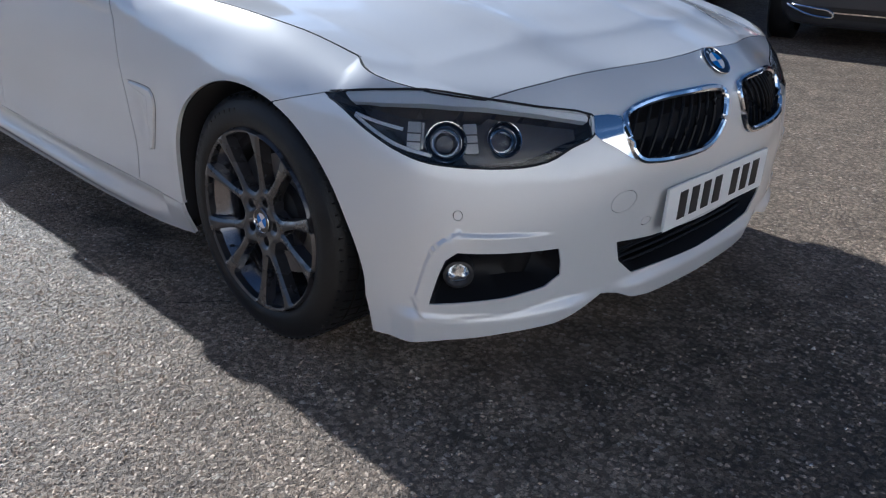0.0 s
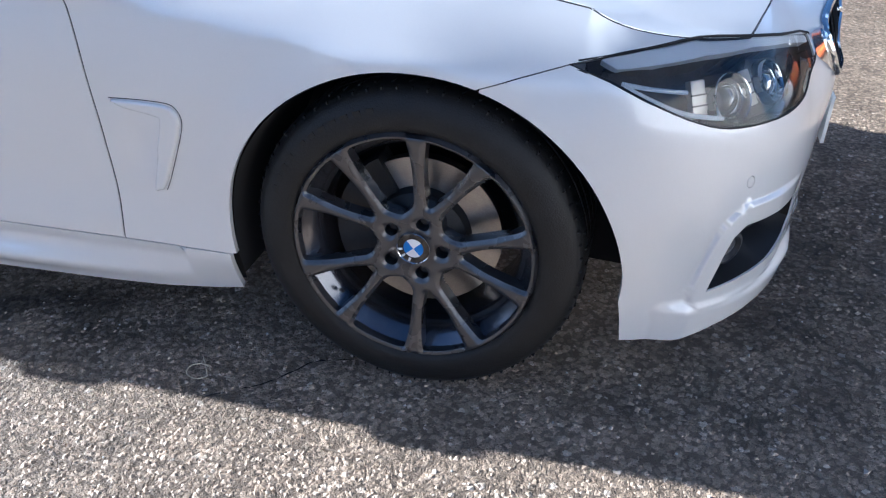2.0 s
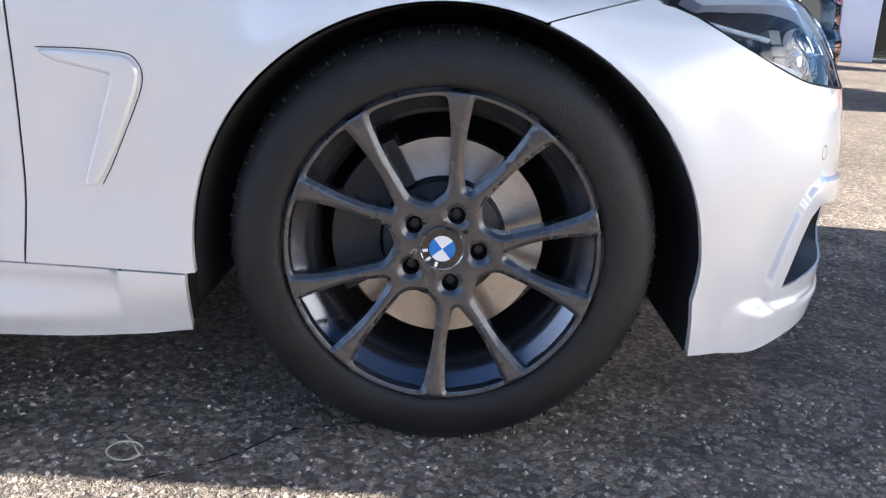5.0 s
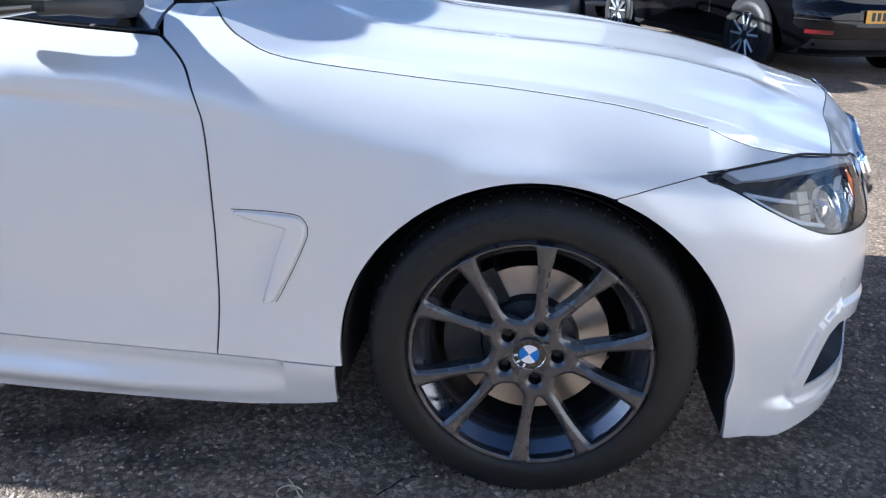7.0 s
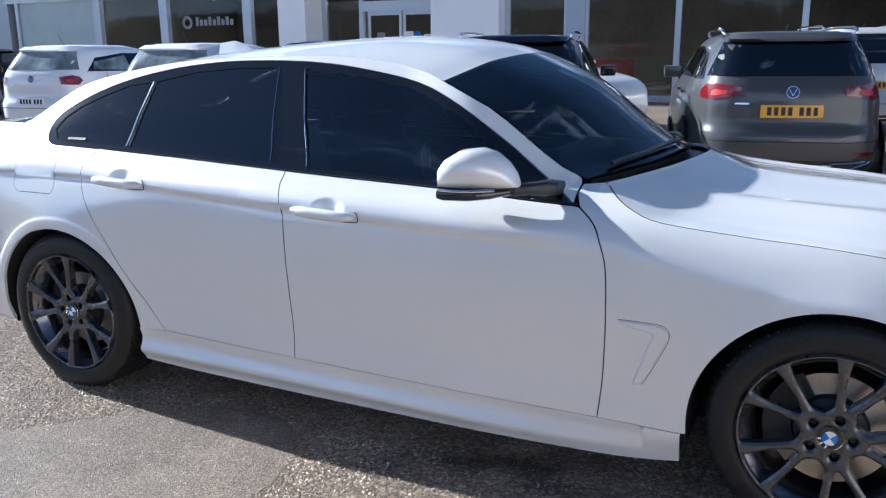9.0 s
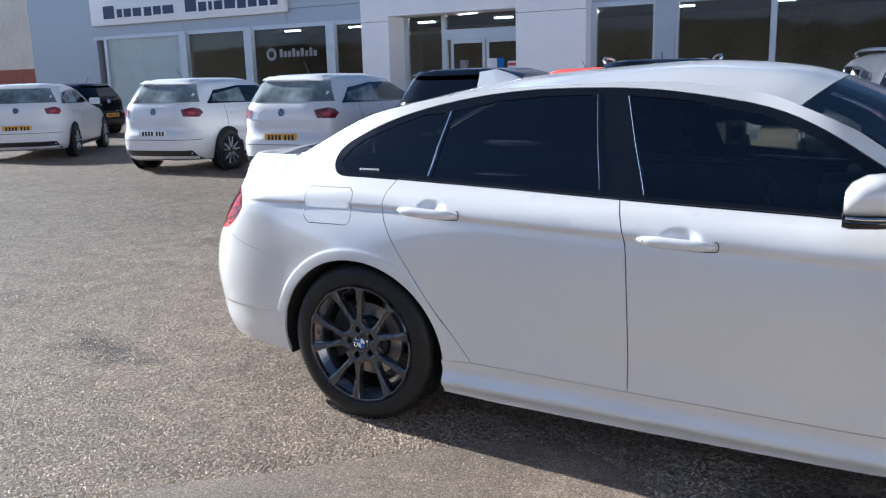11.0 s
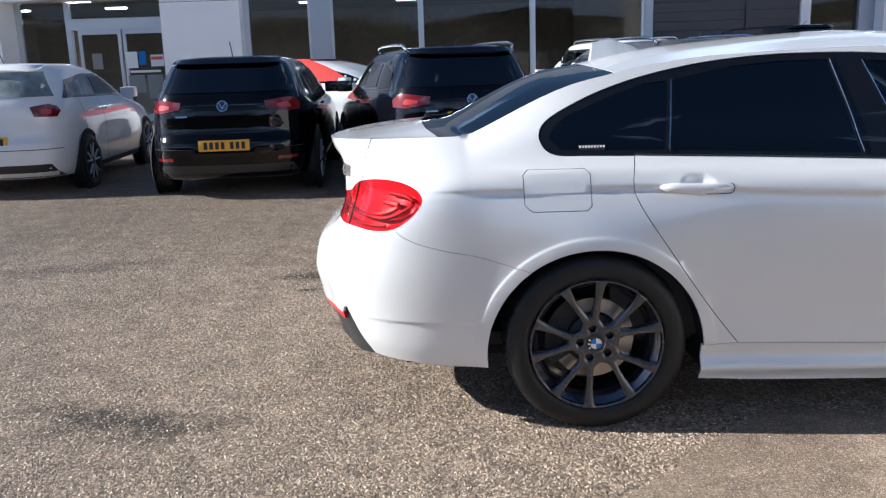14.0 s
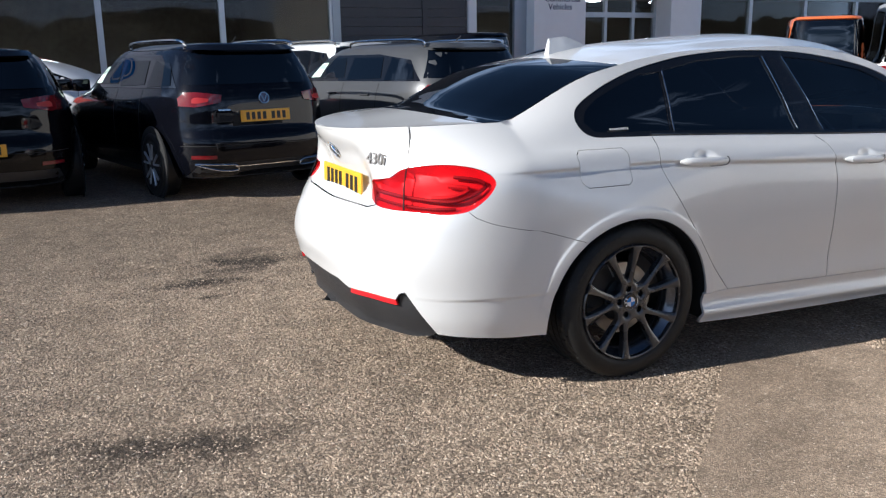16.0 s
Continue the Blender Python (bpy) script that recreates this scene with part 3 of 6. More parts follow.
# a hairline crack, loose chips and a fallen tie
crack = Geo()
pts = spline([(-.43, -1.03), (-.36, -.985), (-.315, -.953), (-.27, -.90), (-.24, -.86), (-.16, -.83), (-.05, -.80)], 5)
for i, q in enumerate(pts):
    w = .0004 + .0007 * rng.random()
    crack.v += [(q[0] - w, q[1] + w + rng.uniform(-.004, .004), .0015), (q[0] + w, q[1] - w, .0015)]
crack.f = [(2 * i, 2 * i + 1, 2 * i + 3, 2 * i + 2) for i in range(len(pts) - 1)]
tagged(part("ground_crack", crack, GAP, smooth=False), "thin dark crack in the asphalt", "crack", kind="structure")
chips = Geo()
for i in range(240):
    x, y = rng.uniform(-1.6, 1.7), rng.uniform(-1.5, .6)
    if i > 170:
        x, y = rng.uniform(-6, -1.5), rng.uniform(-2.4, 3)
    r = rng.uniform(.0018, .0042) * (1.7 if i % 17 == 0 else 1)
    k0 = len(chips.v)
    for a_, zc in ((0, 0), (1, .9)):
        chips.v += [(x + r * (1 - .45 * a_) * math.cos(t_ * 1.257 + i) * rng.uniform(.7, 1.2), y + r * (1 - .45 * a_) * math.sin(t_ * 1.257 + i) * rng.uniform(.7, 1.2), r * zc) for t_ in range(5)]
    chips.f += [tuple(k0 + 5 + j for j in range(5))] + [(k0 + j, k0 + (j + 1) % 5, k0 + 5 + (j + 1) % 5, k0 + 5 + j) for j in range(5)]
tagged(part("stone_chips", chips, material("pale_stone", (.55, .52, .47), .7, noise_scale=40, spread=.3), smooth=False), "scattered pale loose stone chips", "gravel", kind="stuff")
# the chippings that stand proud of the binder, in the stretch of the yard that is passed closest
rs = np.random.RandomState(7)


def chippings(stretches, per_m2, worn):
    """Low, broken four-sided stones strewn over stretches (x0, x1, y0, y1); worn: an outline with few of them."""
    cx, cy = [], []
    for x0, x1, ya, yb in stretches:
        n = int((x1 - x0) * (yb - ya) * per_m2)
        cx.append(rs.uniform(x0, x1, n)), cy.append(rs.uniform(ya, yb, n))
    c = np.stack([np.concatenate(cx), np.concatenate(cy)], 1)
    keep = np.where(inside(c, np.array(worn)), .12, 1.0)
    # fewer beside the nose to imitate smooth shade, in the marks, and towards the far ends
    keep *= np.where((c[:, 0] > -1.3) & (c[:, 1] > -1.12), .35, 1.0)
    keep *= np.clip((c[:, 0] + 7.8) / 1.5, 0, 1) * np.clip((2.9 - c[:, 1]) / 1.3, 0, 1)
    for sx, sy, la, lb, turn, dark in STAINS_AND_SHADE:
        p = (c - (sx, sy)) @ np.array(((math.cos(radians(turn)), -math.sin(radians(turn))), (math.sin(radians(turn)), math.cos(radians(turn)))))
        keep *= 1 - .75 * (1 - dark) * np.exp(-1.6 * ((p[:, 0] / la) ** 2 + (p[:, 1] / lb) ** 2))
    c = c[rs.rand(len(c)) < keep]
    n = len(c)
    size, high = rs.uniform(.0036, .0088, n), rs.uniform(.0012, .0046, n)
    turn = rs.uniform(0, 2 * math.pi, n)
    v = np.zeros((n, 5, 3))
    for k in range(4):
        a = turn + k * math.pi / 2 + rs.uniform(-.45, .45, n)
        r = size * rs.uniform(.7, 1.25, n)
        v[:, k, 0], v[:, k, 1], v[:, k, 2] = c[:, 0] + r * np.cos(a), c[:, 1] + r * np.sin(a), -.0006
    v[:, 4, 0], v[:, 4, 1], v[:, 4, 2] = c[:, 0] + size * rs.uniform(-.45, .45, n), c[:, 1] + size * rs.uniform(-.45, .45, n), high
    tri = np.array([(0, 1, 4), (1, 2, 4), (2, 3, 4), (3, 0, 4)])
    f = (np.arange(n)[:, None, None] * 5 + tri[None]).reshape(-1, 3)
    me = bpy.data.meshes.new("asphalt_chippings")
    me.from_pydata(v.reshape(-1, 3), [], f)
    me.update()
    return me


def chipping_stone():
    """Tan to grey stone, each chip its own tone, grained."""
    m = bpy.data.materials.new("chipping_stone")
    m.use_nodes = True
    n, l = m.node_tree.nodes, m.node_tree.links
    b, geo, r, co, grain, mul = n["Principled BSDF"], n.new("ShaderNodeNewGeometry"), n.new("ShaderNodeValToRGB"), n.new("ShaderNodeTexCoord"), n.new("ShaderNodeTexNoise"), n.new("ShaderNodeMixRGB")
    e = r.color_ramp.elements
    e[0].color, e[1].color = (.33, .262, .193, 1), (.70, .615, .51, 1)
    for p, q in ((.35, (.41, .328, .245, 1)), (.75, (.48, .388, .29, 1)), (.95, (.56, .465, .36, 1))):
        e.new(p).color = q
    l.new(geo.outputs["Random Per Island"], r.inputs["Fac"])
    grain.inputs["Scale"].default_value, grain.inputs["Detail"].default_value = 5.5, 7
    l.new(co.outputs["Object"], grain.inputs["Vector"])
    wear_ = n.new("ShaderNodeValToRGB")
    wear_.color_ramp.elements[0].position, wear_.color_ramp.elements[0].color = .30, (.74, .73, .72, 1)
    wear_.color_ramp.elements[1].position, wear_.color_ramp.elements[1].color = .62, (1.09, 1.07, 1.05, 1)
    l.new(grain.outputs["Fac"], wear_.inputs["Fac"])
    mul.blend_type, mul.inputs["Fac"].default_value = "MULTIPLY", 1.0
    l.new(r.outputs[0], mul.inputs["Color1"])
    l.new(wear_.outputs[0], mul.inputs["Color2"])
    l.new(mul.outputs[0], b.inputs["Base Color"])
    b.inputs["Roughness"].default_value, b.inputs["Specular IOR Level"].default_value = .6, .35
    return m


chip_mesh = chippings(((-7.8, 2.6, -2.3, -.62), (-7.8, -3.2, -.62, 2.9), (.75, 2.4, -.62, 1.0)), 4600, rim_)
chip_mesh.materials.append(chipping_stone())
tagged(new("asphalt_chippings", chip_mesh), "coarse tan stone chippings bound in the worn asphalt", "gravel", kind="stuff")
loop_ = [(-.468 + .027 * math.cos(t_) , -.957 + .019 * math.sin(t_), .003 + .005 * (1 + math.sin(t_))) for t_ in np.linspace(.3, 5.9, 60)] + [(-.470, -.925, .006), (-.486, -.905, .004)]
tagged(part("cable_tie", tube(loop_, .0016, 6), material("straw_fibre", (.62, .52, .36), .6), None), "thin looped straw-coloured tie on the asphalt", "litter")
bpy.data.objects["cable_tie"].parent = None

# ---- dark trees far behind the camera closes the yard ----
hg = Geo()
hx = np.linspace(-120, 120, 961)
for i, x in enumerate(hx):
    hg.v += [(x, -42, 0), (x, -42 + rng.uniform(-.4, .4), 5.4 + 1.3 * noise.noise((x * .09, 0, 0)) + .8 * noise.noise((x * .5, 3, 0)) + .5 * noise.noise((x * 1.7, 5, 0)) + .3 * rng.random())]
hg.f = [(2 * i + 2, 2 * i, 2 * i + 1, 2 * i + 3) for i in range(960)]
tagged(part("backdrop", hg, material("hedge_green", (.016, .020, .011), .95, noise_scale=1.5, spread=.5), smooth=False), "dark green row of trees at the yard's edge", "trees", kind="structure")

# ---- an added, unseen plain wall closes the yard and throws sun onto the nose ----
part("bounce_wall", box(11.0, -24, 0, 11.3, 3.2, 5.4), material("cream_render", (.58, .57, .555), .8, noise_scale=.7, spread=.12, fine=12, bump=.2), smooth=False)
tagged(bpy.data.objects["bounce_wall"], "plain cream wall added out of view to bounce sun onto the car", "wall", kind="structure")

# ---- the white saloon ----
car = thing("car", "white four-door coupe saloon with anthracite alloy wheels on asphalt", "car")


def front(u, z):
    """The side, carried round the nose to the left; the middle is at 1.2."""
    w = u if u <= 1.2 else 2.4 - u
    p = side(w, z)
    if w > .42 and z < .46:
        # the frame round the fog lamp's opening and the blade below it stand proud
        h = 1e-3
        n = np.cross(side(w + h, z) - side(w - h, z), side(w, z + h) - side(w, z - h))
        n /= np.linalg.norm(n) + 1e-12
        d = gap_to(FOG, w, z)
        edge = min(max((w - .44) / .07, 0), 1)
        blade = min(max((.258 - z) / .030, 0), 1)
        inner_side = min(max((.86 - w) / .12, 0), 1)
        p = p + n * edge * (.010 * (lambda s: s * s * (3 - 2 * s))(min(max((.046 - d) / .012, 0), 1)) * (1 - blade) * inner_side + .017 * blade * blade * (3 - 2 * blade) * max(min(max((.99 - w) / .10, 0), 1), min(max((w - .99) / .07, 0), 1)))
    return p if u <= 1.2 else np.array((p[0], -p[1], p[2]))


def gap_to(poly, u, z):
    """The distance from a point to an outline."""
    a = np.array(poly)
    b = np.roll(a, -1, 0)
    t = np.clip(((u - a[:, 0]) * (b - a)[:, 0] + (z - a[:, 1]) * (b - a)[:, 1]) / (((b - a) ** 2).sum(1) + 1e-12), 0, 1)
    return float(np.hypot(a[:, 0] + t * (b - a)[:, 0] - u, a[:, 1] + t * (b - a)[:, 1] - z).min())


FOG = [(.554, .272), (.566, .304), (.584, .352), (.600, .386), (.628, .405), (.75, .398), (.864, .386), (.871, .35), (.872, .316), (.835, .294), (.755, .286), (.655, .280)]


def rear(u, z):
    """The side, carried round the tail to the left; the middle is at -4.2."""
    if u >= -4.2:
        return side(u, z)
    p = side(-8.4 - u, z)
    return np.array((p[0], -p[1], p[2]))


def inner(u, z):
    h = 1e-3
    n = np.cross(side(u + h, z) - side(u - h, z), side(u, z + h) - side(u, z - h))
    return side(u, z) - 0.022 * n / (np.linalg.norm(n) + 1e-12)


def top9(u):
    return section(u)[9][0]


def both_ends(half, middle):
    """A half outline, from the middle out and back to it, made whole."""
    return half + [(2 * middle - u, z) for u, z in reversed(half)]


SHUT = [tuple(q) for q in spline([(-.684, .952), (-.632, .925), (-.575, .900), (-.48, .873), (-.25, .851), (-.07, .838), (.12, .815), (.295, .779), (.42, .752), (.552, .731)], 4)]
GAP_F = [tuple(q) for q in spline([(-.632, .276), (-.619, .41), (-.612, .6), (-.618, .74), (-.64, .82), (-.67, .865), (-.722, .899)], 4)]
GAP_B = [tuple(q) for q in spline([(-1.714, .299), (-1.714, .45), (-1.716, .6), (-1.724, .78), (-1.745, .88), (-1.776, .949)], 4)]
GAP_R = [tuple(q) for q in spline([(-2.307, .318), (-2.434, .482), (-2.59, .708), (-2.65, .80), (-2.680, .865), (-2.683, .92), (-2.664, .984)], 4)]
SILL = [(-2.437, .313), (-2.307, .318), (-1.714, .299), (-1.02, .280), (-.632, .276), (-.388, .270)]
BELT = [(-2.664, .986), (-2.217, .969), (-1.776, .949), (-1.478, .937), (-1.162, .926), (-.921, .911), (-.732, .902)]
DLO_UP = [tuple(q) for q in spline([(-2.84, .989), (-2.93, .992), (-2.975, 1.013), (-2.992, 1.058), (-2.965, 1.105), (-2.88, 1.155), (-2.766, 1.204), (-2.62, 1.249), (-2.45, 1.284), (-2.3, 1.304),
          (-2.1, 1.317), (-1.82, 1.315), (-1.6, 1.295), (-1.336, 1.247), (-1.161, 1.176), (-1.0, 1.074), (-.88, .987), (-.745, .907)], 4)]
LAMP_F = [(.277, .706), (.345, .719), (.426, .727), (.552, .731), (.684, .713), (.79, .693), (.899, .668), (.908, .627), (.869, .609), (.819, .587), (.742, .582), (.621, .589), (.544, .598), (.475, .619), (.401, .651), (.341, .682)]
LAMP_R = [(-3.94, .828), (-3.833, .852), (-3.78, .884), (-3.729, .899), (-3.65, .911), (-3.576, .914), (-3.50, .907), (-3.44, .888), (-3.407, .862), (-3.405, .835), (-3.43, .795), (-3.486, .755), (-3.573, .742), (-3.695, .744), (-3.903, .746)]
LAMP_RS = [tuple(q) for q in spline(LAMP_R, 4, True)]
FA, RA = ARCH
# rows of corners that follow the crease and the hollows behind the handles
CREASE_ROWS = [(u, CREASE(u) + d) for u in np.arange(-3.5, -.5, .014) for d in (.016, .008, .004, 0, -.004, -.008, -.016, -.028)]
CREASE_ROWS = [(u, z) for u, z in CREASE_ROWS if all(((u - a) / .075) ** 2 + ((z - b) / .040) ** 2 > 1 for a, b in HANDLES)]
CREASE_ROWS += [(a + .068 * r * math.cos(t), b + .034 * r * math.sin(t)) for a, b in HANDLES for r, k in ((.15, 6), (.35, 12), (.55, 18), (.75, 24), (.92, 28), (1.05, 32)) for t in np.arange(k) * 2 * math.pi / k]
# rows of corners along the arches' lips and the rear bumper's crease
ARCH_ROWS = []
for cx_, cz_, r_a in ARCH:
    for d_ in (.030, .0365, .044, .0515, .058):
        for a_ in np.arange(2, 186, 2.2):
            x_, z_ = cx_ + (r_a + d_) * math.cos(radians(a_)), cz_ + (r_a + d_) * math.sin(radians(a_))
            ARCH_ROWS.append((u_at(x_, z_) if x_ > .2 else x_, z_))
BUMPER_ROWS = [(u, z) for u in np.arange(-3.78, -3.12, .014) for z in (.430, .424, .418, .412, .406, .400)]

panel("front_wing", GAP_F + [(-.745, .93), (-.745, .95)] + SHUT + [(.426, .727), (.345, .719), (.277, .706), (.199, .685), (.135, .666)] + arc(*FA, 70, 186, 30) + [(-.388, .270)], WHITE, car, side, both=True, step=.028, shrink=.0018, lines=ARCH_ROWS)
panel("sill", [(-.390, .166), (-.46, .155), (-.577, .147), (-1.03, .143), (-1.68, .152), (-2.2, .165), (-2.437, .178)] + SILL, WHITE, car, side, both=True, step=.014)
fd = panel("front_door", GAP_F + BELT[:1:-1] + GAP_B[::-1] + [(-1.02, .280)], WHITE, car, side, both=True, step=.026, shrink=.0020, lines=CREASE_ROWS)
rd = panel("rear_door", GAP_B + BELT[2::-1] + GAP_R[::-1], WHITE, car, side, both=True, step=.026, shrink=.0016, lines=CREASE_ROWS)
rail = [(u, top9(u)) for u in np.linspace(-.76, -3.66, 48)]
seam_r = [(-3.447, .730), (-3.39, .708), (-3.333, .691), (-3.2, .652), (-3.051, .604)]
panel("body_side", GAP_R + DLO_UP + [(-.75, .952)] + rail + [(-3.70, .995), (-3.725, .955), (-3.742, .897)] + LAMP_RS[12:45] + seam_r + arc(*RA, 127.5, 3, 30), WHITE, car, side, both=True, step=.028, lines=CREASE_ROWS + ARCH_ROWS,
      holes=[[(-3.045, .820), (-3.06, .835), (-3.063, .935), (-3.045, .951), (-2.85, .951), (-2.832, .935), (-2.830, .828), (-2.845, .812), (-3.03, .811)]])
panel("fuel_flap", [(-3.045, .820), (-3.06, .835), (-3.063, .935), (-3.045, .951), (-2.85, .951), (-2.832, .935), (-2.830, .828), (-2.845, .812), (-3.03, .811)], WHITE, car, side, step=.03)
for left in (False, True):
    for gap in (GAP_F, GAP_B, GAP_R):
        seam = tube([side(u, z) + (0, .0030, 0) for u, z in gap], .0022, 6)
        part("door_seal", mirrored(seam) if left else seam, GAP, car)
# front bumper with its openings
half = [(1.2, .767), (1.078, .761), (.96, .751), (.843, .740), (.75, .727), (.684, .713)] + LAMP_F[5:] + [(.277, .706), (.199, .685), (.135, .666)] + front_arch(69, -8, 26)
half += [(u_at(.398, .22), .22), (u_at(.402, .160), .160), (.49, .165), (.60, .184), (.74, .195), (.86, .198), (.92, .213), (.975, .234), (1.015, .222), (1.05, .200), (1.10, .186), (1.2, .178)]
KIDNEY = [(.960, .656), (.981, .677), (1.032, .690), (1.112, .693), (1.160, .688), (1.177, .675), (1.179, .645), (1.174, .604), (1.165, .573), (1.146, .557), (1.10, .555), (1.037, .559), (1.003, .570), (.980, .604)]
INTAKE = [(1.0, .365), (1.08, .350), (1.2, .338), (1.32, .350), (1.4, .365), (1.388, .31), (1.35, .262), (1.2, .250), (1.05, .262), (1.012, .31)]
flip = lambda p, m: [(2 * m - u, z) for u, z in p]
SENSORS = [(.629, .487), (1.062, .400)]
ring = lambda c, r, k=18: [(c[0] + r * math.cos(2 * math.pi * i / k), c[1] + r * math.sin(2 * math.pi * i / k)) for i in range(k)]
FOG_ROWS = []
loop_f = dense(FOG, .011)
loop_f = loop_f[::-1] if area(loop_f) < 0 else loop_f
out_f = np.roll(loop_f, -1, 0) - np.roll(loop_f, 1, 0)
out_f = np.stack([out_f[:, 1], -out_f[:, 0]], 1) / np.linalg.norm(out_f, axis=1, keepdims=True)
for d in (.012, .022, .030, .034, .038, .042, .046, .051):
    FOG_ROWS += [tuple(q) for q in loop_f + out_f * d if gap_to(FOG, *q) > .97 * d and q[1] > .262]
FOG_ROWS += [(u, z) for u in np.arange(.43, 1.2, .011) for z in (.260, .254, .248, .242, .236, .230, .224)]
FOG_ROWS += [(2.4 - u, z) for u, z in FOG_ROWS]
bumper, = panel("front_bumper", both_ends(half, 1.2), WHITE, car, front, step=.0125, shrink=.0003, lines=FOG_ROWS, holes=[KIDNEY, flip(KIDNEY, 1.2), FOG, flip(FOG, 1.2), INTAKE, ring((.997, .470), .027), ring(SENSORS[0], .0115), ring(SENSORS[1], .0115)])
for c, r, w in (((.997, .470), .027, .0010), (SENSORS[0], .0115, .0015), (SENSORS[1], .0115, .0015)):
    panel("tow_cover" if r > .02 else "parking_sensor", ring(c, r), WHITE, bumper, front, step=.02, shrink=w, lip=.006)
# rear bumper
half = [(-4.2, .719), (-3.95, .729), (-3.904, .743)] + LAMP_RS[56:43:-1] + [(-3.447, .730)] + seam_r[1:] + arc(*RA, 127.5, 188, 16) + [(-3.2, .238), (-3.413, .257), (-3.612, .270), (-3.66, .335), (-3.735, .435), (-3.765, .425), (-3.785, .398), (-4.01, .398), (-4.07, .42), (-4.2, .42)]
rbumper, = panel("rear_bumper", both_ends(half, -4.2), WHITE, car, rear, step=.026, shrink=.0006, lines=BUMPER_ROWS + [q for q in ARCH_ROWS if q[0] < -2.9])
half = [(-4.2, .722), (-3.95, .732), (-3.905, .746), (-3.94, .828), (-3.833, .852), (-3.78, .884), (-3.745, .897), (-3.728, .955), (-3.703, .995)] + [(u, top9(u)) for u in np.linspace(-3.665, -4.2, 12)]
boot, = panel("boot_lid", both_ends(half, -4.2), WHITE, car, rear, step=.026)
# dark shell behind the gaps
shell = [(-.39, .17), (-2.43, .185), (-2.43, .30)] + arc(*RA, 3, 188, 24) + [(-3.2, .25), (-3.6, .29), (-3.72, .44), (-4.15, .45), (-4.15, .69), (-3.47, .69), (-3.38, .74), (-3.38, .93), (-3.3, .95), (-2.95, .96), (-2.6, .955), (-1.776, .925), (-.75, .87), (-.66, .90), (-.48, .84), (0, .80), (.2, .76), (.25, .70), (.16, .655)] + arc(*FA, 69, 186, 24)
panel("inner_shell", shell, GAP, car, inner, both=True, step=.06, lip=0)
# dark lining inside the rear pillars
panel("pillar_lining", DLO_UP[:41] + [(u, top9(u) - .004) for u in np.linspace(-2.2, -3.35, 20)] + [(-3.35, .99), (-3.1, .985)], INTERIOR, car, inner, both=True, step=.06, lip=0)
# tops
p9 = lambda u, z=None: side(u, top9(u) if z is None else z)
mir = lambda p: np.array((p[0], -p[1], p[2]))


def across(right_end, *mids):
    """A line from the right end over points given to the right of the middle (the last on it), on to the left."""
    h = [np.array(right_end, float)] + [np.array(m, float) for m in mids]
    return line3(h + [mir(p) for p in reversed(h[:-1])])


def rails(points):
    return line3(points), line3([mir(p) for p in points])


def bonnet_ribs(s, q):
    d = abs(2 * q - 1)
    ridge = 0.62 - 0.18 * s
    return 0.015 * math.exp(-(((d - ridge) / 0.075) ** 2)) * min(1, 6 * (1 - s), 5 * s) + 0.006 * math.exp(-((d / 0.10) ** 2)) * s * (1 - s) * 4


UNIT = [(0, 0), (1, 0), (1, 1), (0, 1)]


def fine(pts, k=6):
    out = [np.array(a) + (np.array(b) - np.array(a)) * i / k for a, b in zip(pts, pts[1:]) for i in range(k)]
    return out + [np.array(pts[-1])]


shut3 = [side(*p) for p in fine(SHUT)]
r_, l_ = rails(shut3)
nose_line = [front(*p) for p in fine([(.552, .731), (.684, .713), (.75, .727), (.843, .740), (.96, .751), (1.078, .761), (1.2, .767)])]
bonnet_back = across(shut3[0], (-.625, -.5, .957), (-.53, -.3, .975), (-.47, 0, .987))
for seam in (shut3, [p for p in nose_line] + [mir(p) for p in nose_line[-2::-1]]):
    part("shut_line", tube([p + (0, 0, -.0024) for p in seam], .0022, 6), GAP, car)
part("shut_line", mirrored(tube([p + (0, 0, -.0024) for p in shut3], .0022, 6)), GAP, car)
panel("bonnet", UNIT, WHITE, car, coons(r_, l_, across(*nose_line), bonnet_back, .012, bonnet_ribs), step=.028, shrink=.0016)
screen_foot = across(p9(-.745), (-.685, -.5, .966), (-.60, -.3, .980), (-.56, 0, .990))
header = across(p9(-1.24), (-1.16, -.35, 1.318), (-1.13, 0, 1.338))
r_, l_ = rails([p9(u) for u in np.linspace(-1.24, -.745, 9)])
screen = coons(r_, l_, screen_foot, header, .010)
panel("windscreen", UNIT, SCREEN, car, screen, step=.05, lip=0, shrink=.004)[0].visible_shadow = True
tail_head = across(p9(-2.70), (-2.72, -.35, 1.285), (-2.74, 0, 1.300))
r_, l_ = rails([p9(u) for u in np.linspace(-2.70, -1.24, 16)])
panel("roof", UNIT, WHITE, car, coons(r_, l_, header, tail_head, .006), step=.03, shrink=.001)
back_foot = across(p9(-3.36), (-3.40, -.35, 1.072), (-3.42, 0, 1.080))
r_, l_ = rails([p9(u) for u in np.linspace(-3.36, -2.70, 9)])
panel("rear_window", UNIT, TINT, car, coons(r_, l_, tail_head, back_foot, .012), step=.05, lip=0, shrink=.005)
tail_top = line3([rear(u, top9(u)) for u in np.linspace(-3.66, -4.2, 10)] + [mir(rear(u, top9(u))) for u in np.linspace(-4.15, -3.66, 9)])
r_, l_ = rails([p9(u) for u in np.linspace(-3.66, -3.36, 7)])
panel("boot_deck", UNIT, WHITE, car, coons(r_, l_, back_foot, tail_top, -.004), step=.04, shrink=.0015)
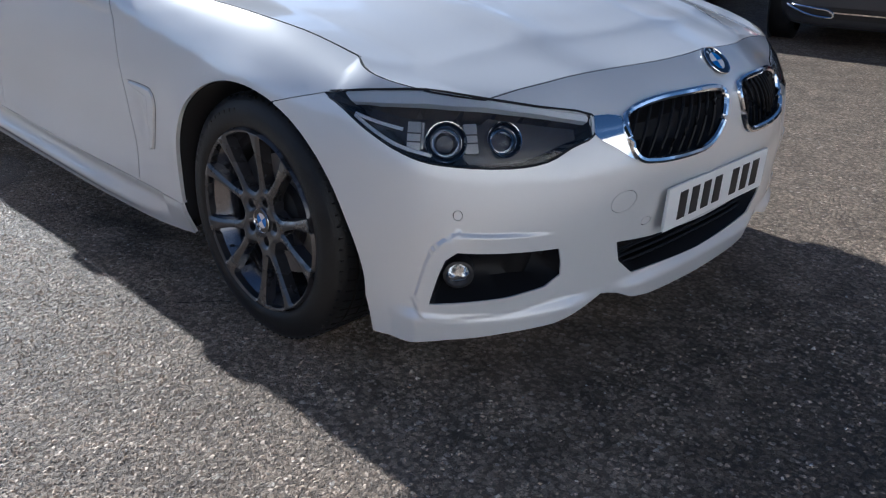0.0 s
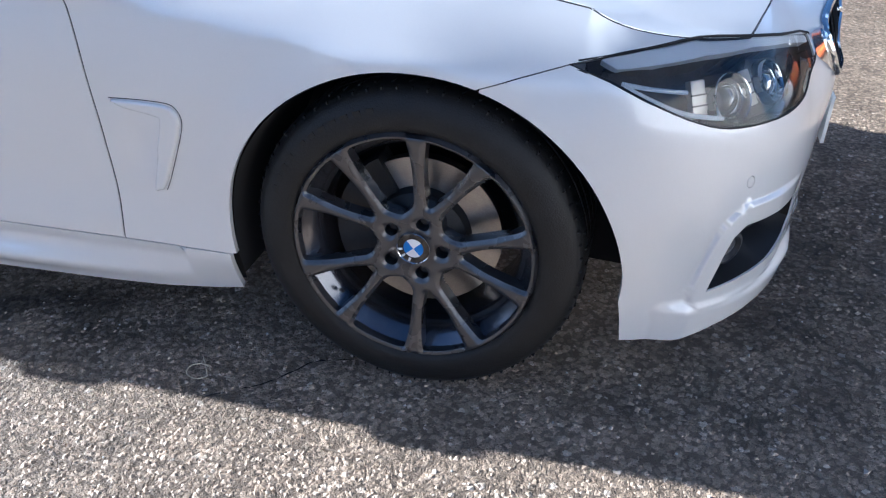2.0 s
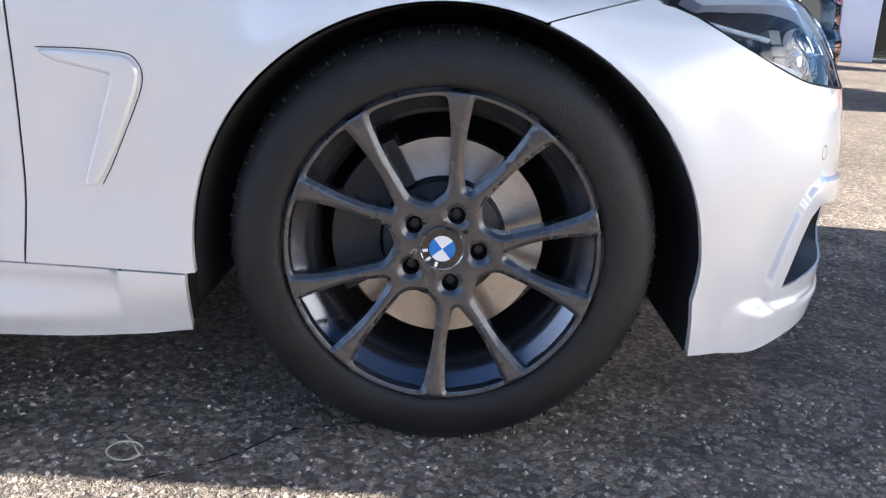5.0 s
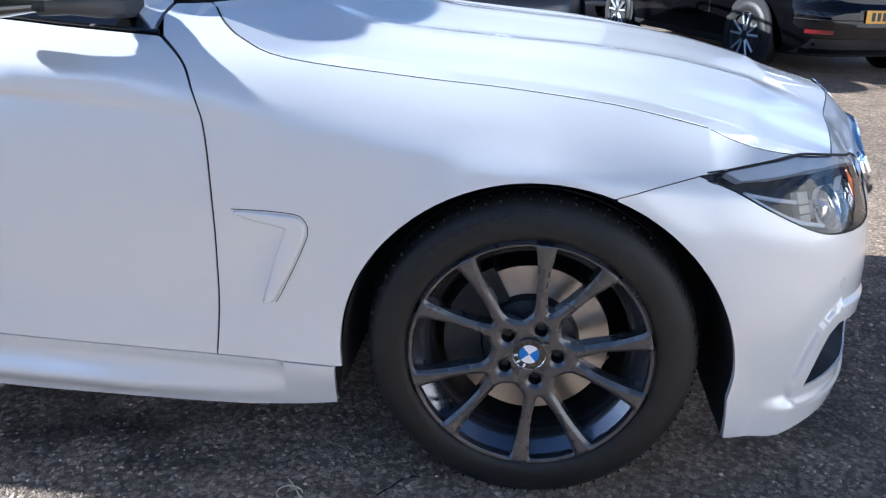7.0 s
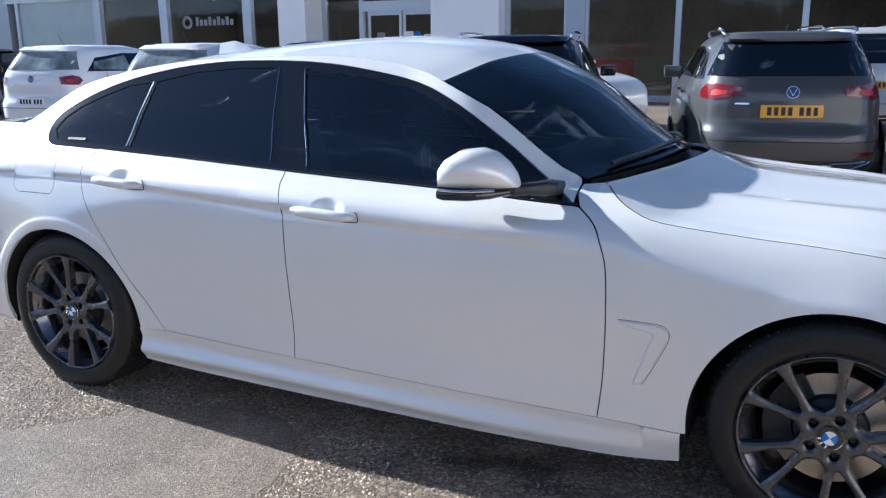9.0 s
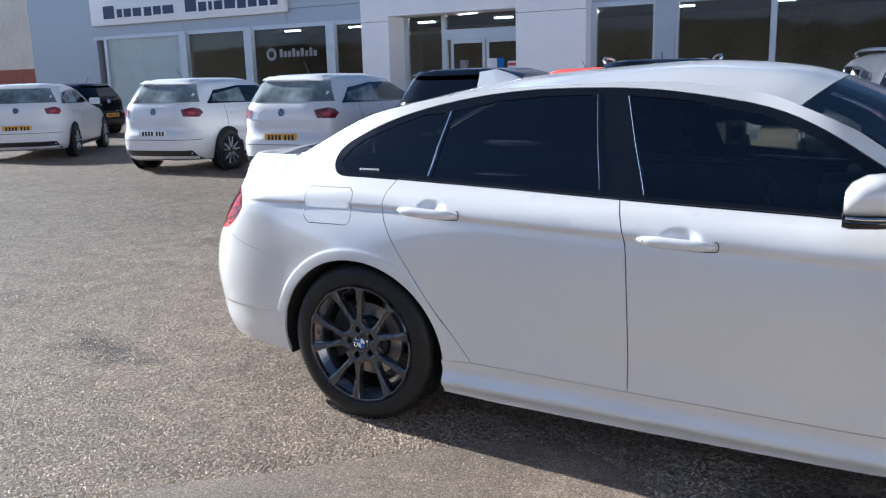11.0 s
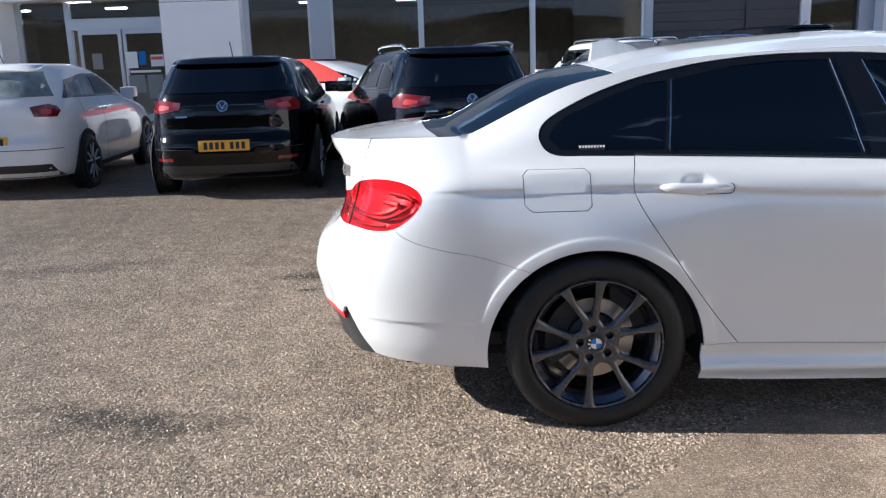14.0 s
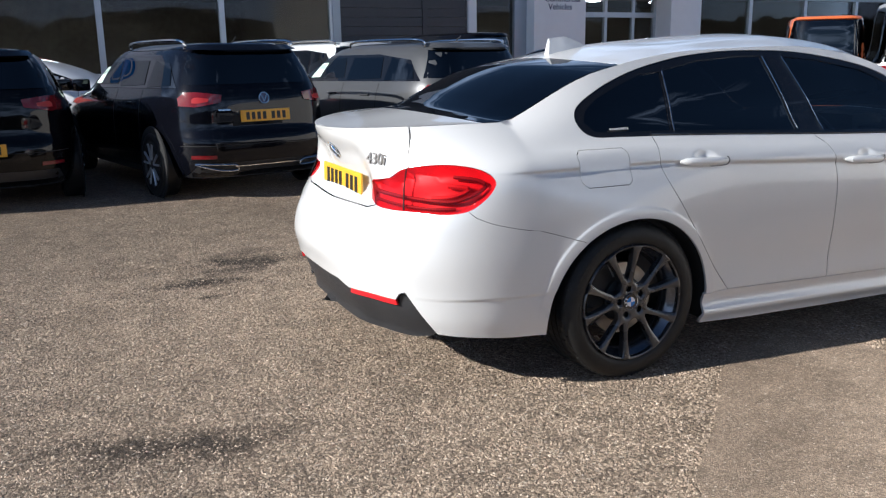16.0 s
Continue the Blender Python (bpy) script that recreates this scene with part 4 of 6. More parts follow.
# cowl and wipers at the windscreen's foot
cowl = Geo()
for q in np.linspace(0, 1, 25):
    a, b = screen_foot(q), bonnet_back(q)
    cowl.v += [tuple(a + (0.02, 0, -.002)), tuple(a + (0, 0, -.03)), tuple(b + (0, 0, -.03))]
cowl.f = [(3 * i + j, 3 * i + j + 1, 3 * i + 4 + j, 3 * i + 3 + j) for i in range(24) for j in (0, 1)]
part("cowl", cowl, PLASTIC, car)
for y0, y1 in ((-.50, .02), (.08, .58)):
    pts = [screen(1 - .03 - .02 * math.sin(3 * k), 0.5 + (y0 + (y1 - y0) * k) / 1.3) + (0, 0, .018) for k in np.linspace(0, 1, 9)]
    part("wiper", tube(pts, .008, 6), PLASTIC, car)
# side windows: gloss black surround, panes, bright strips
dlo = [(-.745, .906), (-.732, .903)] + BELT[-2::-1] + DLO_UP
PANE_F = [(-.915, .930), (-1.162, .944), (-1.45, .955), (-1.690, .963), (-1.80, 1.290), (-1.6, 1.272), (-1.336, 1.222), (-1.165, 1.148), (-1.0, 1.035)]
PANE_M = [(-1.855, .972), (-2.2, .986), (-2.520, 1.000), (-2.488, 1.240), (-2.3, 1.277), (-2.1, 1.292), (-1.925, 1.294)]
PANE_Q = [(-2.552, 1.002), (-2.84, 1.008), (-2.92, 1.012), (-2.958, 1.050), (-2.93, 1.095), (-2.86, 1.138), (-2.75, 1.182), (-2.62, 1.226), (-2.512, 1.236)]
panel("window_surround", dlo, TRIM, car, side, both=True, step=.035, holes=[PANE_F, PANE_M, PANE_Q], lip=.01, shrink=.0005, lift=-.003)
for p, m in ((PANE_F, PANE), (PANE_M, TINT), (PANE_Q, TINT)):
    panel("side_window", p, m, car, side, both=True, step=.06, lip=0, shrink=-.004, lift=-.006)
for a, b, w in (((-2.536, 1.0), (-2.500, 1.238), .0032), ((-1.853, .975), (-1.918, 1.292), .002), ((-1.697, .966), (-1.803, 1.288), .002)):
    pts = [side(a[0] + (b[0] - a[0]) * k, a[1] + (b[1] - a[1]) * k) + (0, -.001, 0) for k in np.linspace(0, 1, 10)]
    part("bright_strip", tube(pts, w, 6), CHROME, car)
part("belt_seal", tube([side(u, z + .004) + (0, -.002, 0) for u, z in spline(BELT, 4)], .005, 6), TRIM, car)
part("belt_seal", mirrored(tube([side(u, z + .004) + (0, -.002, 0) for u, z in spline(BELT, 4)], .005, 6)), TRIM, car)
marks = Geo()
for k in range(9):
    marks.add(*(lambda b: (b.v, b.f))(box(0, 0, 0, .007, .001, .008)))
    marks.v[-8:] = [(x - 2.855 + .0105 * k, 0, z + 1.014) for x, y, z in marks.v[-8:]]
marks.v = [tuple(side(x, z) + (0, -.0035 - .0005 * (i % 2), 0)) for i, (x, y, z) in enumerate(marks.v)]
part("window_marking", marks, ENAMEL, car, "small white bars of window lettering", smooth=False)


# wheel arches and floor
def arch_liner(cx, cz, r):
    g, n = Geo(), 40
    pts = []
    for a in np.linspace(-.43, math.pi + .43, n):
        k = arch_radius(cx, max(math.degrees(a), 0), r)
        x, z = cx + k * (math.cos(a) if 0 < a < math.pi else (1.004 if a <= 0 else -1.004)), cz + k * math.sin(a)
        z = max(z, .165 if cx == 0 and a < 1 else .22)
        pts.append((u_at(x, z) if x > .2 else x, z))
    for deep in (0, 1):
        rim3 = [side(x, z) for x, z in pts]
        g.v += [(q[0], -.56 if deep else q[1] + .010, q[2]) for q in rim3]
    g.f = [(i, i + 1, n + i + 1, n + i) for i in range(n - 1)] + [tuple(range(n, 2 * n))]
    return g


for cx, cz, r in ARCH:
    for gg in (arch_liner(cx, cz, r - .0015), mirrored(arch_liner(cx, cz, r - .0015))):
        part("arch_liner", gg, GAP, car)
under = Geo()
for x0, x1, w in ((-3.50, -3.24, .62), (-3.24, -2.4, .55), (-2.4, -.40, .84), (-.40, .40, .55), (.40, .62, .6)):
    b_ = box(x0, -w, .185, x1, w, .32)
    under.add(b_.v, b_.f)
part("underbody", under, GAP, car, smooth=False)


# wheels
def wheel_tyre():
    prof = [(.236, -.010), (.240, .012), (.247, .020), (.262, .024), (.285, .0225), (.305, .016), (.318, .006), (.3235, -.004), (.3262, -.012)]
    for c in (-.045, -.085, -.130, -.175):
        prof += [(.3285, c + .012), (.3285, c + .004), (.3215, c + .0035), (.3215, c - .0035), (.3285, c - .004)]
    prof += [(.327, -.205), (.320, -.215), (.300, -.225), (.262, -.228), (.236, -.215)]
    return lathe(prof, 96)


def tread_blocks():
    """Short dark cuts along the shoulder."""
    g = Geo()
    for i in range(72):
        a = 2 * math.pi * (i + .3) / 72
        b_ = box(-.0016, -.0105, .306, .0016, .0, .3230)
        m = Matrix.Rotation(a, 4, "Y")
        g.add([(m @ Vector((x, y + .004, z)))[:] for x, y, z in b_.v], b_.f)
    # cuts across the ribs of the tread
    for i in range(64):
        for k, (y0_, y1_) in enumerate(((.012, .038), (.052, .078), (.095, .122), (.140, .166), (.182, .206))):
            b_ = box(-.0016, y0_, .3225, .0016, y1_, .3292)
            m = Matrix.Rotation(2 * math.pi * (i + .37 * k) / 64, 4, "Y")
            g.add([(m @ Vector((x + .18 * (y - y0_), y, z)))[:] for x, y, z in b_.v], b_.f)
    return g


def rounded(points, times=2):
    """Cuts the corners of an outline."""
    q = [np.array(a) for a in points]
    for _ in range(times):
        q = [a + (b - a) * k for a, b in zip(q, q[1:] + q[:1]) for k in (.22, .78)]
    return [tuple(a) for a in q]


def rim_face(phase):
    """The spoked face: five pairs of spokes, cut from one dished disc."""
    holes = []

    def at(r, a):
        return (r * math.cos(radians(a)), r * math.sin(radians(a)))

    def spoke_edge(mid, off, r, w):
        # a spoke leaves the hub near its pair's middle and ends off degrees away
        r0, r1 = .062, .226
        p0, p1 = np.array(at(r0, mid + off * .42)), np.array(at(r1, mid + off))
        d = (p1 - p0) / np.linalg.norm(p1 - p0)
        n = np.array((-d[1], d[0])) * (1 if off > 0 else -1)
        k = (r - r0) / (r1 - r0)
        return p0 + (p1 - p0) * k + n * w * (1 + 2.2 * max(0, k - .66))
    for i in range(5):
        mid = phase + 72 * i
        # inside the pair
        h = [spoke_edge(mid, 16, r, -.0100) for r in (.226, .19, .16, .135)]
        h += [np.array(at(.108, mid + 5.0)), np.array(at(.0975, mid + 2.5)), np.array(at(.0975, mid - 2.5)), np.array(at(.108, mid - 5.0))]
        h += [spoke_edge(mid, -16, r, -.0100) for r in (.135, .16, .19, .226)]
        h += [np.array(at(.2325, mid + a)) for a in (-11.0, -5, 0, 5, 11.0)]
        holes.append(rounded(h))
        # between this pair and the next
        h = [spoke_edge(mid, 16, r, .0108) for r in (.092, .125, .155, .185, .226)]
        h += [np.array(at(.2325, mid + a)) for a in (22.5, 30, 36, 42, 49.5)]
        h += [spoke_edge(mid + 72, -16, r, .0108) for r in (.226, .185, .155, .125, .092)]
        h += [np.array(at(.074, mid + 39)), np.array(at(.074, mid + 33))]
        holes.append(rounded(h))
        holes.append([at2 for at2 in [(x + .0560 * math.cos(radians(mid)), z + .0560 * math.sin(radians(mid))) for x, z in ring((0, 0), .0135, 14)]])

    ridges = [tuple(spoke_edge(phase + 72 * i, o, r, .0005)) for i in range(5) for o in (16, -16) for r in np.arange(.10, .229, .004)]
    starts = np.concatenate([np.array(h) for h in holes])
    ends = np.concatenate([np.roll(np.array(h), -1, 0) for h in holes])
    run = ends - starts
    run2 = (run ** 2).sum(1) + 1e-12

    def clearance(a, b):
        """The way to the nearest edge of an opening."""
        t = np.clip(((a - starts[:, 0]) * run[:, 0] + (b - starts[:, 1]) * run[:, 1]) / run2, 0, 1)
        return float(np.hypot(starts[:, 0] + t * run[:, 0] - a, starts[:, 1] + t * run[:, 1] - b).min())

    def face(a, b):
        r = math.hypot(a, b)
        d = .004 + .016 * min(max((r - .05) / .18, 0), 1) ** 1.6
        if r < .044:
            d -= .003
        else:
            # spokes fall off both ways from a ridge
            s = min(clearance(a, b) / .0104, 1)
            d += .0068 * s * (2 - s)
        return np.array((a, -d, b))
    return sheet([(r * math.cos(t), r * math.sin(t)) for r in (.2375,) for t in np.linspace(0, 2 * math.pi, 96, endpoint=False)], face, step=.006, holes=holes, lip=.030, shrink=0, tilt=.5, lines=ridges)


def roundel(r):
    """A ring badge of plain quarters, facing -y: ring, blue quarters, white quarters, rim."""
    out = []
    k = 32
    ringg = Geo().add([(q * math.cos(2 * math.pi * i / k), -d, q * math.sin(2 * math.pi * i / k)) for i in range(k) for q, d in ((r, 0), (r * .96, .003), (r * .62, .003), (r * .60, .002))],
                      [(4 * i + j, 4 * ((i + 1) % k) + j, 4 * ((i + 1) % k) + j + 1, 4 * i + j + 1) for i in range(k) for j in range(3)])
    out.append(("badge_ring", ringg, TRIM))
    for name, mat, starts in (("blue_quarter", BLUE, (0, 180)), ("white_quarter", ENAMEL, (90, 270))):
        gq = Geo()
        for s in starts:
            n0 = len(gq.v)
            gq.v += [(0, -.0034, 0)] + [(r * .61 * math.cos(radians(s + 90 * i / 10)), -.0026, r * .61 * math.sin(radians(s + 90 * i / 10))) for i in range(11)]
            gq.f += [(n0, n0 + i + 1, n0 + i + 2) for i in range(10)]
        out.append((name, gq, mat))
    out.append(("badge_rim", lathe([(r * .99, .001), (r * 1.03, .0035), (r * 1.0, .005), (r * .96, .003)], 40), CHROME))
    for k_ in range(3):
        a = radians(58 + 32 * k_)
        b_ = box(-.0022, -.0042, -.004, .0022, -.003, .004)
        m = Matrix.Translation((r * .79 * math.cos(a), 0, r * .79 * math.sin(a))) @ Matrix.Rotation(math.pi / 2 - a, 4, "Y")
        out.append(("badge_mark", Geo().add([((m @ Vector(p)) * 1)[:] for p in b_.v], b_.f), ENAMEL))
    return out


def badge(parent, m, r):
    for name, gq, mat in roundel(r):
        part(name, moved(gq, m), mat, parent)


TYRE_MESH, TREAD_MESH, RIM_FACE = wheel_tyre(), tread_blocks(), rim_face(0)


def wheel(parent, x, y, phase, left=False, disc_r=.160):
    m = Matrix.Translation((x, y, .3265)) @ (Matrix.Rotation(math.pi, 4, "Z") if left else Matrix())
    w = part("wheel", moved(lathe([(.2505, .006), (.2490, .0145), (.2460, .0165), (.2425, .0150), (.2365, .006), (.229, -.004), (.216, -.015), (.205, -.030), (.198, -.052), (.194, -.10), (.198, -.18), (.226, -.205)], 72), m), BARREL, parent, "anthracite alloy wheel with ten paired spokes")
    v, f, n = RIM_FACE
    m_face = m @ Matrix.Rotation(radians(-phase), 4, "Y")
    r3 = m_face.to_3x3()
    part("spokes", moved(Geo().add(v, f), m_face), ALLOY, w, normals=[(r3 @ Vector(q))[:] for q in n])
    part("tyre", moved(TYRE_MESH, m), RUBBER, w, "black low-profile tyre")
    tagged(part("tread_pattern", moved(TREAD_MESH, m), GAP, w, smooth=False), kind="stuff")
    for k in range(11):
        a = radians(103 + 5.2 * k + (3 if k > 6 else 0))
        b_ = box(-.008, -.0010, -.009, .006, .001, .009)
        part("tyre_mark", moved(b_, m @ Matrix.Translation((.283 * math.cos(a), -.0218, .283 * math.sin(a))) @ Matrix.Rotation(math.pi / 2 - a, 4, "Y")), RUBBER, w, smooth=False)
    part("hub", moved(lathe([(.0, -.03), (.060, -.03), (.094, -.045), (.100, -.065), (.0, -.07)], 40), m), IRON, w)
    for i in range(5):
        a = radians(phase + 72 * i)
        bm_ = moved(lathe([(.0, -.012), (.0075, -.012), (.0085, -.016), (.0085, -.03)], 6), m @ Matrix.Translation((.056 * math.cos(a), 0, .056 * math.sin(a))))
        part("wheel_bolt", bm_, IRON, w)
    part("brake_disc", moved(lathe([(.075, -.062), (.086, -.066), (disc_r, -.066), (disc_r, -.09), (.086, -.09)], 64), m), STEEL, w)
    cal = Geo()
    for a in np.linspace(118, 212, 14):
        for rr, d in ((.10, -.052), (.176, -.052), (.178, -.115), (.10, -.115)):
            cal.v.append((rr * math.cos(radians(a)), -d, rr * math.sin(radians(a))))
    cal.f = [(4 * i + j, 4 * i + 4 + j, 4 * i + 4 + (j + 1) % 4, 4 * i + (j + 1) % 4) for i in range(13) for j in range(4)] + [(0, 1, 2, 3), (55, 54, 53, 52)]
    part("brake_caliper", moved(cal, m), IRON, w)
    a = radians(phase - 72 * 3 + 4)
    part("valve", moved(tube([(.206 * math.cos(a), .004, .206 * math.sin(a)), (.190 * math.cos(a), -.012, .190 * math.sin(a))], .004, 6), m), GAP, w)
    badge(w, m @ Matrix.Translation((0, -.003, 0)) @ Matrix.Rotation(radians(-phase - 60), 4, "Y"), .033)
    return w


for x, y, ph, lf in ((0, -.862, 69.5, False), (-2.81, -.868, 31, False), (0, .862, 20, True), (-2.81, .868, 20, True)):
    wheel(car, x, y, ph, lf, .160 if x == 0 else .150)


# ---- the saloon's lamps, grilles, mirrors, handles and seats ----
def bowl(poly, depth, surface, slope=1.6):
    """A hollow behind an outline."""
    def at(u, z):
        h = 1e-3
        n = np.cross(surface(u + h, z) - surface(u - h, z), surface(u, z + h) - surface(u, z - h))
        return surface(u, z) - n / (np.linalg.norm(n) + 1e-12) * (.004 + min(depth, slope * gap_to(poly, u, z)))
    return at


def facing(surface, u, z, lift=0.0):
    """A frame on a surface whose -y looks out along its normal."""
    h = 1e-3
    n = np.cross(surface(u + h, z) - surface(u - h, z), surface(u, z + h) - surface(u, z - h))
    n = Vector(n).normalized()
    y = -n
    x = y.cross(Vector((0, 0, 1))).normalized()
    zz = x.cross(y)
    m = Matrix((x, y, zz)).transposed().to_4x4()
    m.translation = Vector(surface(u, z)) + n * lift
    return m


def shrunk(poly, k, du=0, dz=0):
    c = np.mean(np.array(poly), 0)
    return [tuple(c + (np.array(p) - c) * k + (du, dz)) for p in poly]


LAMP_DARK = material("lamp_housing", (0.115, 0.102, 0.088), 0.22, noise_scale=20, spread=0.2)
LAMP_GREY = material("lamp_bezel", (0.085, 0.075, 0.063), 0.22, 0.2)
LAMP_PALE = material("lamp_reflector", (0.66, 0.61, 0.53), 0.22, 0.35)
SILVER = material("lamp_silver", (0.94, 0.95, 0.97), 0.25, 0.0)
RED_IN = material("red_reflector", (0.58, 0.010, 0.013), 0.34, coat=0.2)
RED_DEEP = material("deep_red_reflector", (0.16, 0.006, 0.010), 0.5)
RED_BAR = material("red_light_bar", (0.38, 0.014, 0.014), 0.35)
RED_LENS = glass_material("red_lens", (0.88, 0.075, 0.075), 1.42)
MESH = material("grille_black", (0.008, 0.008, 0.009), 0.5, spec=0.2)

for left in (False, True):
    surf_ = (lambda u, z: mir(side(u, z))) if left else side
    fl = (lambda g: mirrored(g)) if left else (lambda g: g)
    v, f, n = sheet(LAMP_F, bowl(LAMP_F, .085, side, 14), step=.012, lip=0, shrink=0)
    head = part("headlight", fl(Geo().add(v, f)), LAMP_DARK, car, "clear headlight with twin round projectors and dark housing")
    v, f, n = sheet(LAMP_F, side, step=.04, lip=.006, shrink=.0015)
    part("lens", fl(Geo().add(v, f)), LENS, head).visible_shadow = False
    strip = [(.33, .7125), (.426, .722), (.552, .726), (.684, .709), (.79, .689), (.893, .664), (.893, .654), (.79, .679), (.684, .697), (.552, .706), (.44, .703), (.36, .699)]
    # the silver shelf leans back, so that it looks up
    shelf = Curve([(.30, .694), (.36, .699), (.44, .703), (.552, .706), (.684, .697), (.79, .679), (.893, .654)])
    v, f, n = sheet(strip, lambda u, z: side(u, z) + np.array((-.3, .95, 0)) * (.006 + .30 * max(z - shelf(u), 0)), step=.02, lip=.02, shrink=0)
    part("gasket", fl(tube([side(u, z) + (0, .003, 0) for u, z in spline(LAMP_F, 3, True)], .003, 6, True)), GAP, head)
    part("light_strip", fl(Geo().add(v, f)), SILVER, head)
    bez = [(.70, .690), (.79, .672), (.885, .650), (.890, .628), (.86, .617), (.80, .598), (.742, .592), (.66, .594), (.64, .62), (.66, .66)]
    v, f, n = sheet(bez, side, step=.02, lip=.02, shrink=0, lift=-.034)
    part("bezel", fl(Geo().add(v, f)), LAMP_GREY, head)
    pts = [side(u, z) for u, z in spline([(.375, .672), (.43, .645), (.49, .622), (.57, .606)], 5)]
    part("day_light", fl(tube([p + (-.012, .012, 0) for p in pts], .0042, 8)), SILVER, head)
    pts = [side(u, z) for u, z in spline([(.375, .674), (.43, .664), (.50, .654)], 5)]
    part("day_light", fl(tube([p + (-.014, .016, 0) for p in pts], .0040, 8)), SILVER, head)
    for u in (.528, .665):
        m = facing(side, u, .650, -.026)
        part("side_reflector", fl(moved(box(-.017, -.004, -.034, .012, .012, .030, .003), m)), LAMP_PALE, head)
        for k in (-.014, .004):
            part("reflector_rib", fl(moved(box(-.018, -.007, k, .012, -.003, k + .003), m)), LAMP_DARK, head, smooth=False)
    for u, z, r in ((.605, .640, .045), (.735, .642, .040)):
        m = facing(side, u, z, -.030)
        ringg = moved(lathe([(r * .90, .006), (r * .92, .014), (r * .97, .015), (r, .010), (r, -.035)], 36), m)
        part("projector_ring", fl(ringg), CHROME, head)
        part("projector_ring", fl(moved(lathe([(r * .70, -.006), (r * .72, .004), (r * .76, .005), (r * .78, -.004)], 36), m)), CHROME, head)
        part("projector_shroud", fl(moved(lathe([(r * .78, -.006), (r * .90, .006)], 36), m)), MESH, head)
        part("projector_lens", fl(moved(lathe([(0, .014), (r * .3, .012), (r * .55, .006), (r * .72, -.004), (r * .80, -.014)], 30), m)), LENS, head)
        part("projector_bowl", fl(moved(lathe([(0, -.03), (r * .4, -.028), (r * .72, -.010)], 30), m)), LAMP_GREY, head)
    m = facing(side, .540, .655, -.040)
    part("reflector", fl(moved(box(-.007, -.004, -.030, .008, .01, .026, .003), m)), LAMP_PALE, head)
    # tail lamp
    v, f, n = sheet(LAMP_RS, bowl(LAMP_RS, .030, side), step=.02, lip=0, shrink=0)
    tail = part("tail_light", fl(Geo().add(v, f)), RED_IN, car, "red wraparound tail light with dark light bars")
    v, f, n = sheet(LAMP_RS, side, step=.03, lip=.006, shrink=.0015, lift=.002)
    part("lens", fl(Geo().add(v, f)), RED_LENS, tail).visible_shadow = False
    for line, w in (([(-3.92, .800), (-3.80, .795), (-3.66, .790), (-3.55, .792), (-3.47, .822), (-3.445, .850), (-3.49, .872), (-3.58, .878)], .008),
                    ([(-3.92, .772), (-3.80, .765), (-3.66, .762), (-3.54, .765)], .006)):
        part("light_bar", fl(tube([facing(side, u, z, -.014).translation for u, z in spline(line, 5)], w, 6)), RED_DEEP, tail)
    part("light_bar", fl(tube([facing(side, u, z, -.016).translation for u, z in spline([(-3.66, .800), (-3.58, .806), (-3.52, .826), (-3.52, .842), (-3.60, .848)], 5)], .010, 6)), RED_BAR, tail)
    part("split_line", fl(tube([side(u, z) + (-.002, -.002, 0) for u, z in ((-3.752, .895), (-3.775, .82), (-3.76, .745))], .0035, 6)), GAP, tail)
    # kidney grille
    kid = KIDNEY
    v, f, n = sheet(kid, bowl(kid, .07, side, 3), step=.02, lip=0, shrink=0)
    gr = part("grille", fl(Geo().add(v, f)), MESH, car, "black kidney-shaped grille with chrome frame and upright slats")
    loop = [side(u, z) for u, z in spline(kid, 4, True)]
    nrm = [np.array(facing(side, u, z).col[1][:3]) * -1 for u, z in spline(kid, 4, True)]
    part("frame", fl(tube([p + q * .003 for p, q in zip(loop, nrm)], .0085, 8, True)), CHROME, gr)
    for k in range(9):
        u = .985 + .180 * k / 8
        zz = [z for z in np.linspace(.53, .69, 60) if inside(np.array([(u, z)]), np.array(kid))[0]]
        if zz:
            pts = [facing(side, u, z, -.014).translation for z in np.linspace(zz[0], zz[-1], 8)]
            part("slat", fl(tube(pts, .0045, 6)), MESH, gr)
    link = [(.902, .666), (.928, .667), (.952, .662), (.966, .637), (.982, .596), (1.006, .561), (.984, .573), (.949, .599), (.925, .614), (.910, .628)]
    v, f, n = sheet(link, side, step=.015, lip=.008, shrink=.0015, lift=.003)
    part("chrome_link", fl(Geo().add(v, f)), CHROME, gr)
    # fog lamp opening
    v, f, n = sheet(FOG, bowl(FOG, .06, front, 2.5), step=.02, lip=0, shrink=0)
    fog = part("fog_light", fl(Geo().add(v, f)), MESH, car, "round fog light in a black bumper opening")
    m = facing(front, .632, .336, -.022)
    part("fog_ring", fl(moved(lathe([(.024, .0), (.028, .008), (.034, .006), (.036, -.03)], 28), m)), PLASTIC, fog)
    part("fog_bowl", fl(moved(lathe([(.0, -.02), (.014, -.016), (.024, .0)], 28), m)), CHROME, fog)
    part("fog_lens", fl(moved(lathe([(.0, .008), (.014, .006), (.025, .001)], 28), m)), LENS, fog)
    # mirror
    def slab(x, y0, y1, z0, z1, k=20, e=.55):
        cy, cz, a, b = (y0 + y1) / 2, (z0 + z1) / 2, abs(y1 - y0) / 2, (z1 - z0) / 2
        out = []
        for i in range(k):
            c, s = math.cos(2 * math.pi * i / k), math.sin(2 * math.pi * i / k)
            out.append((x, cy + a * math.copysign(abs(c) ** e, c), cz + b * math.copysign(abs(s) ** e, s)))
        return out

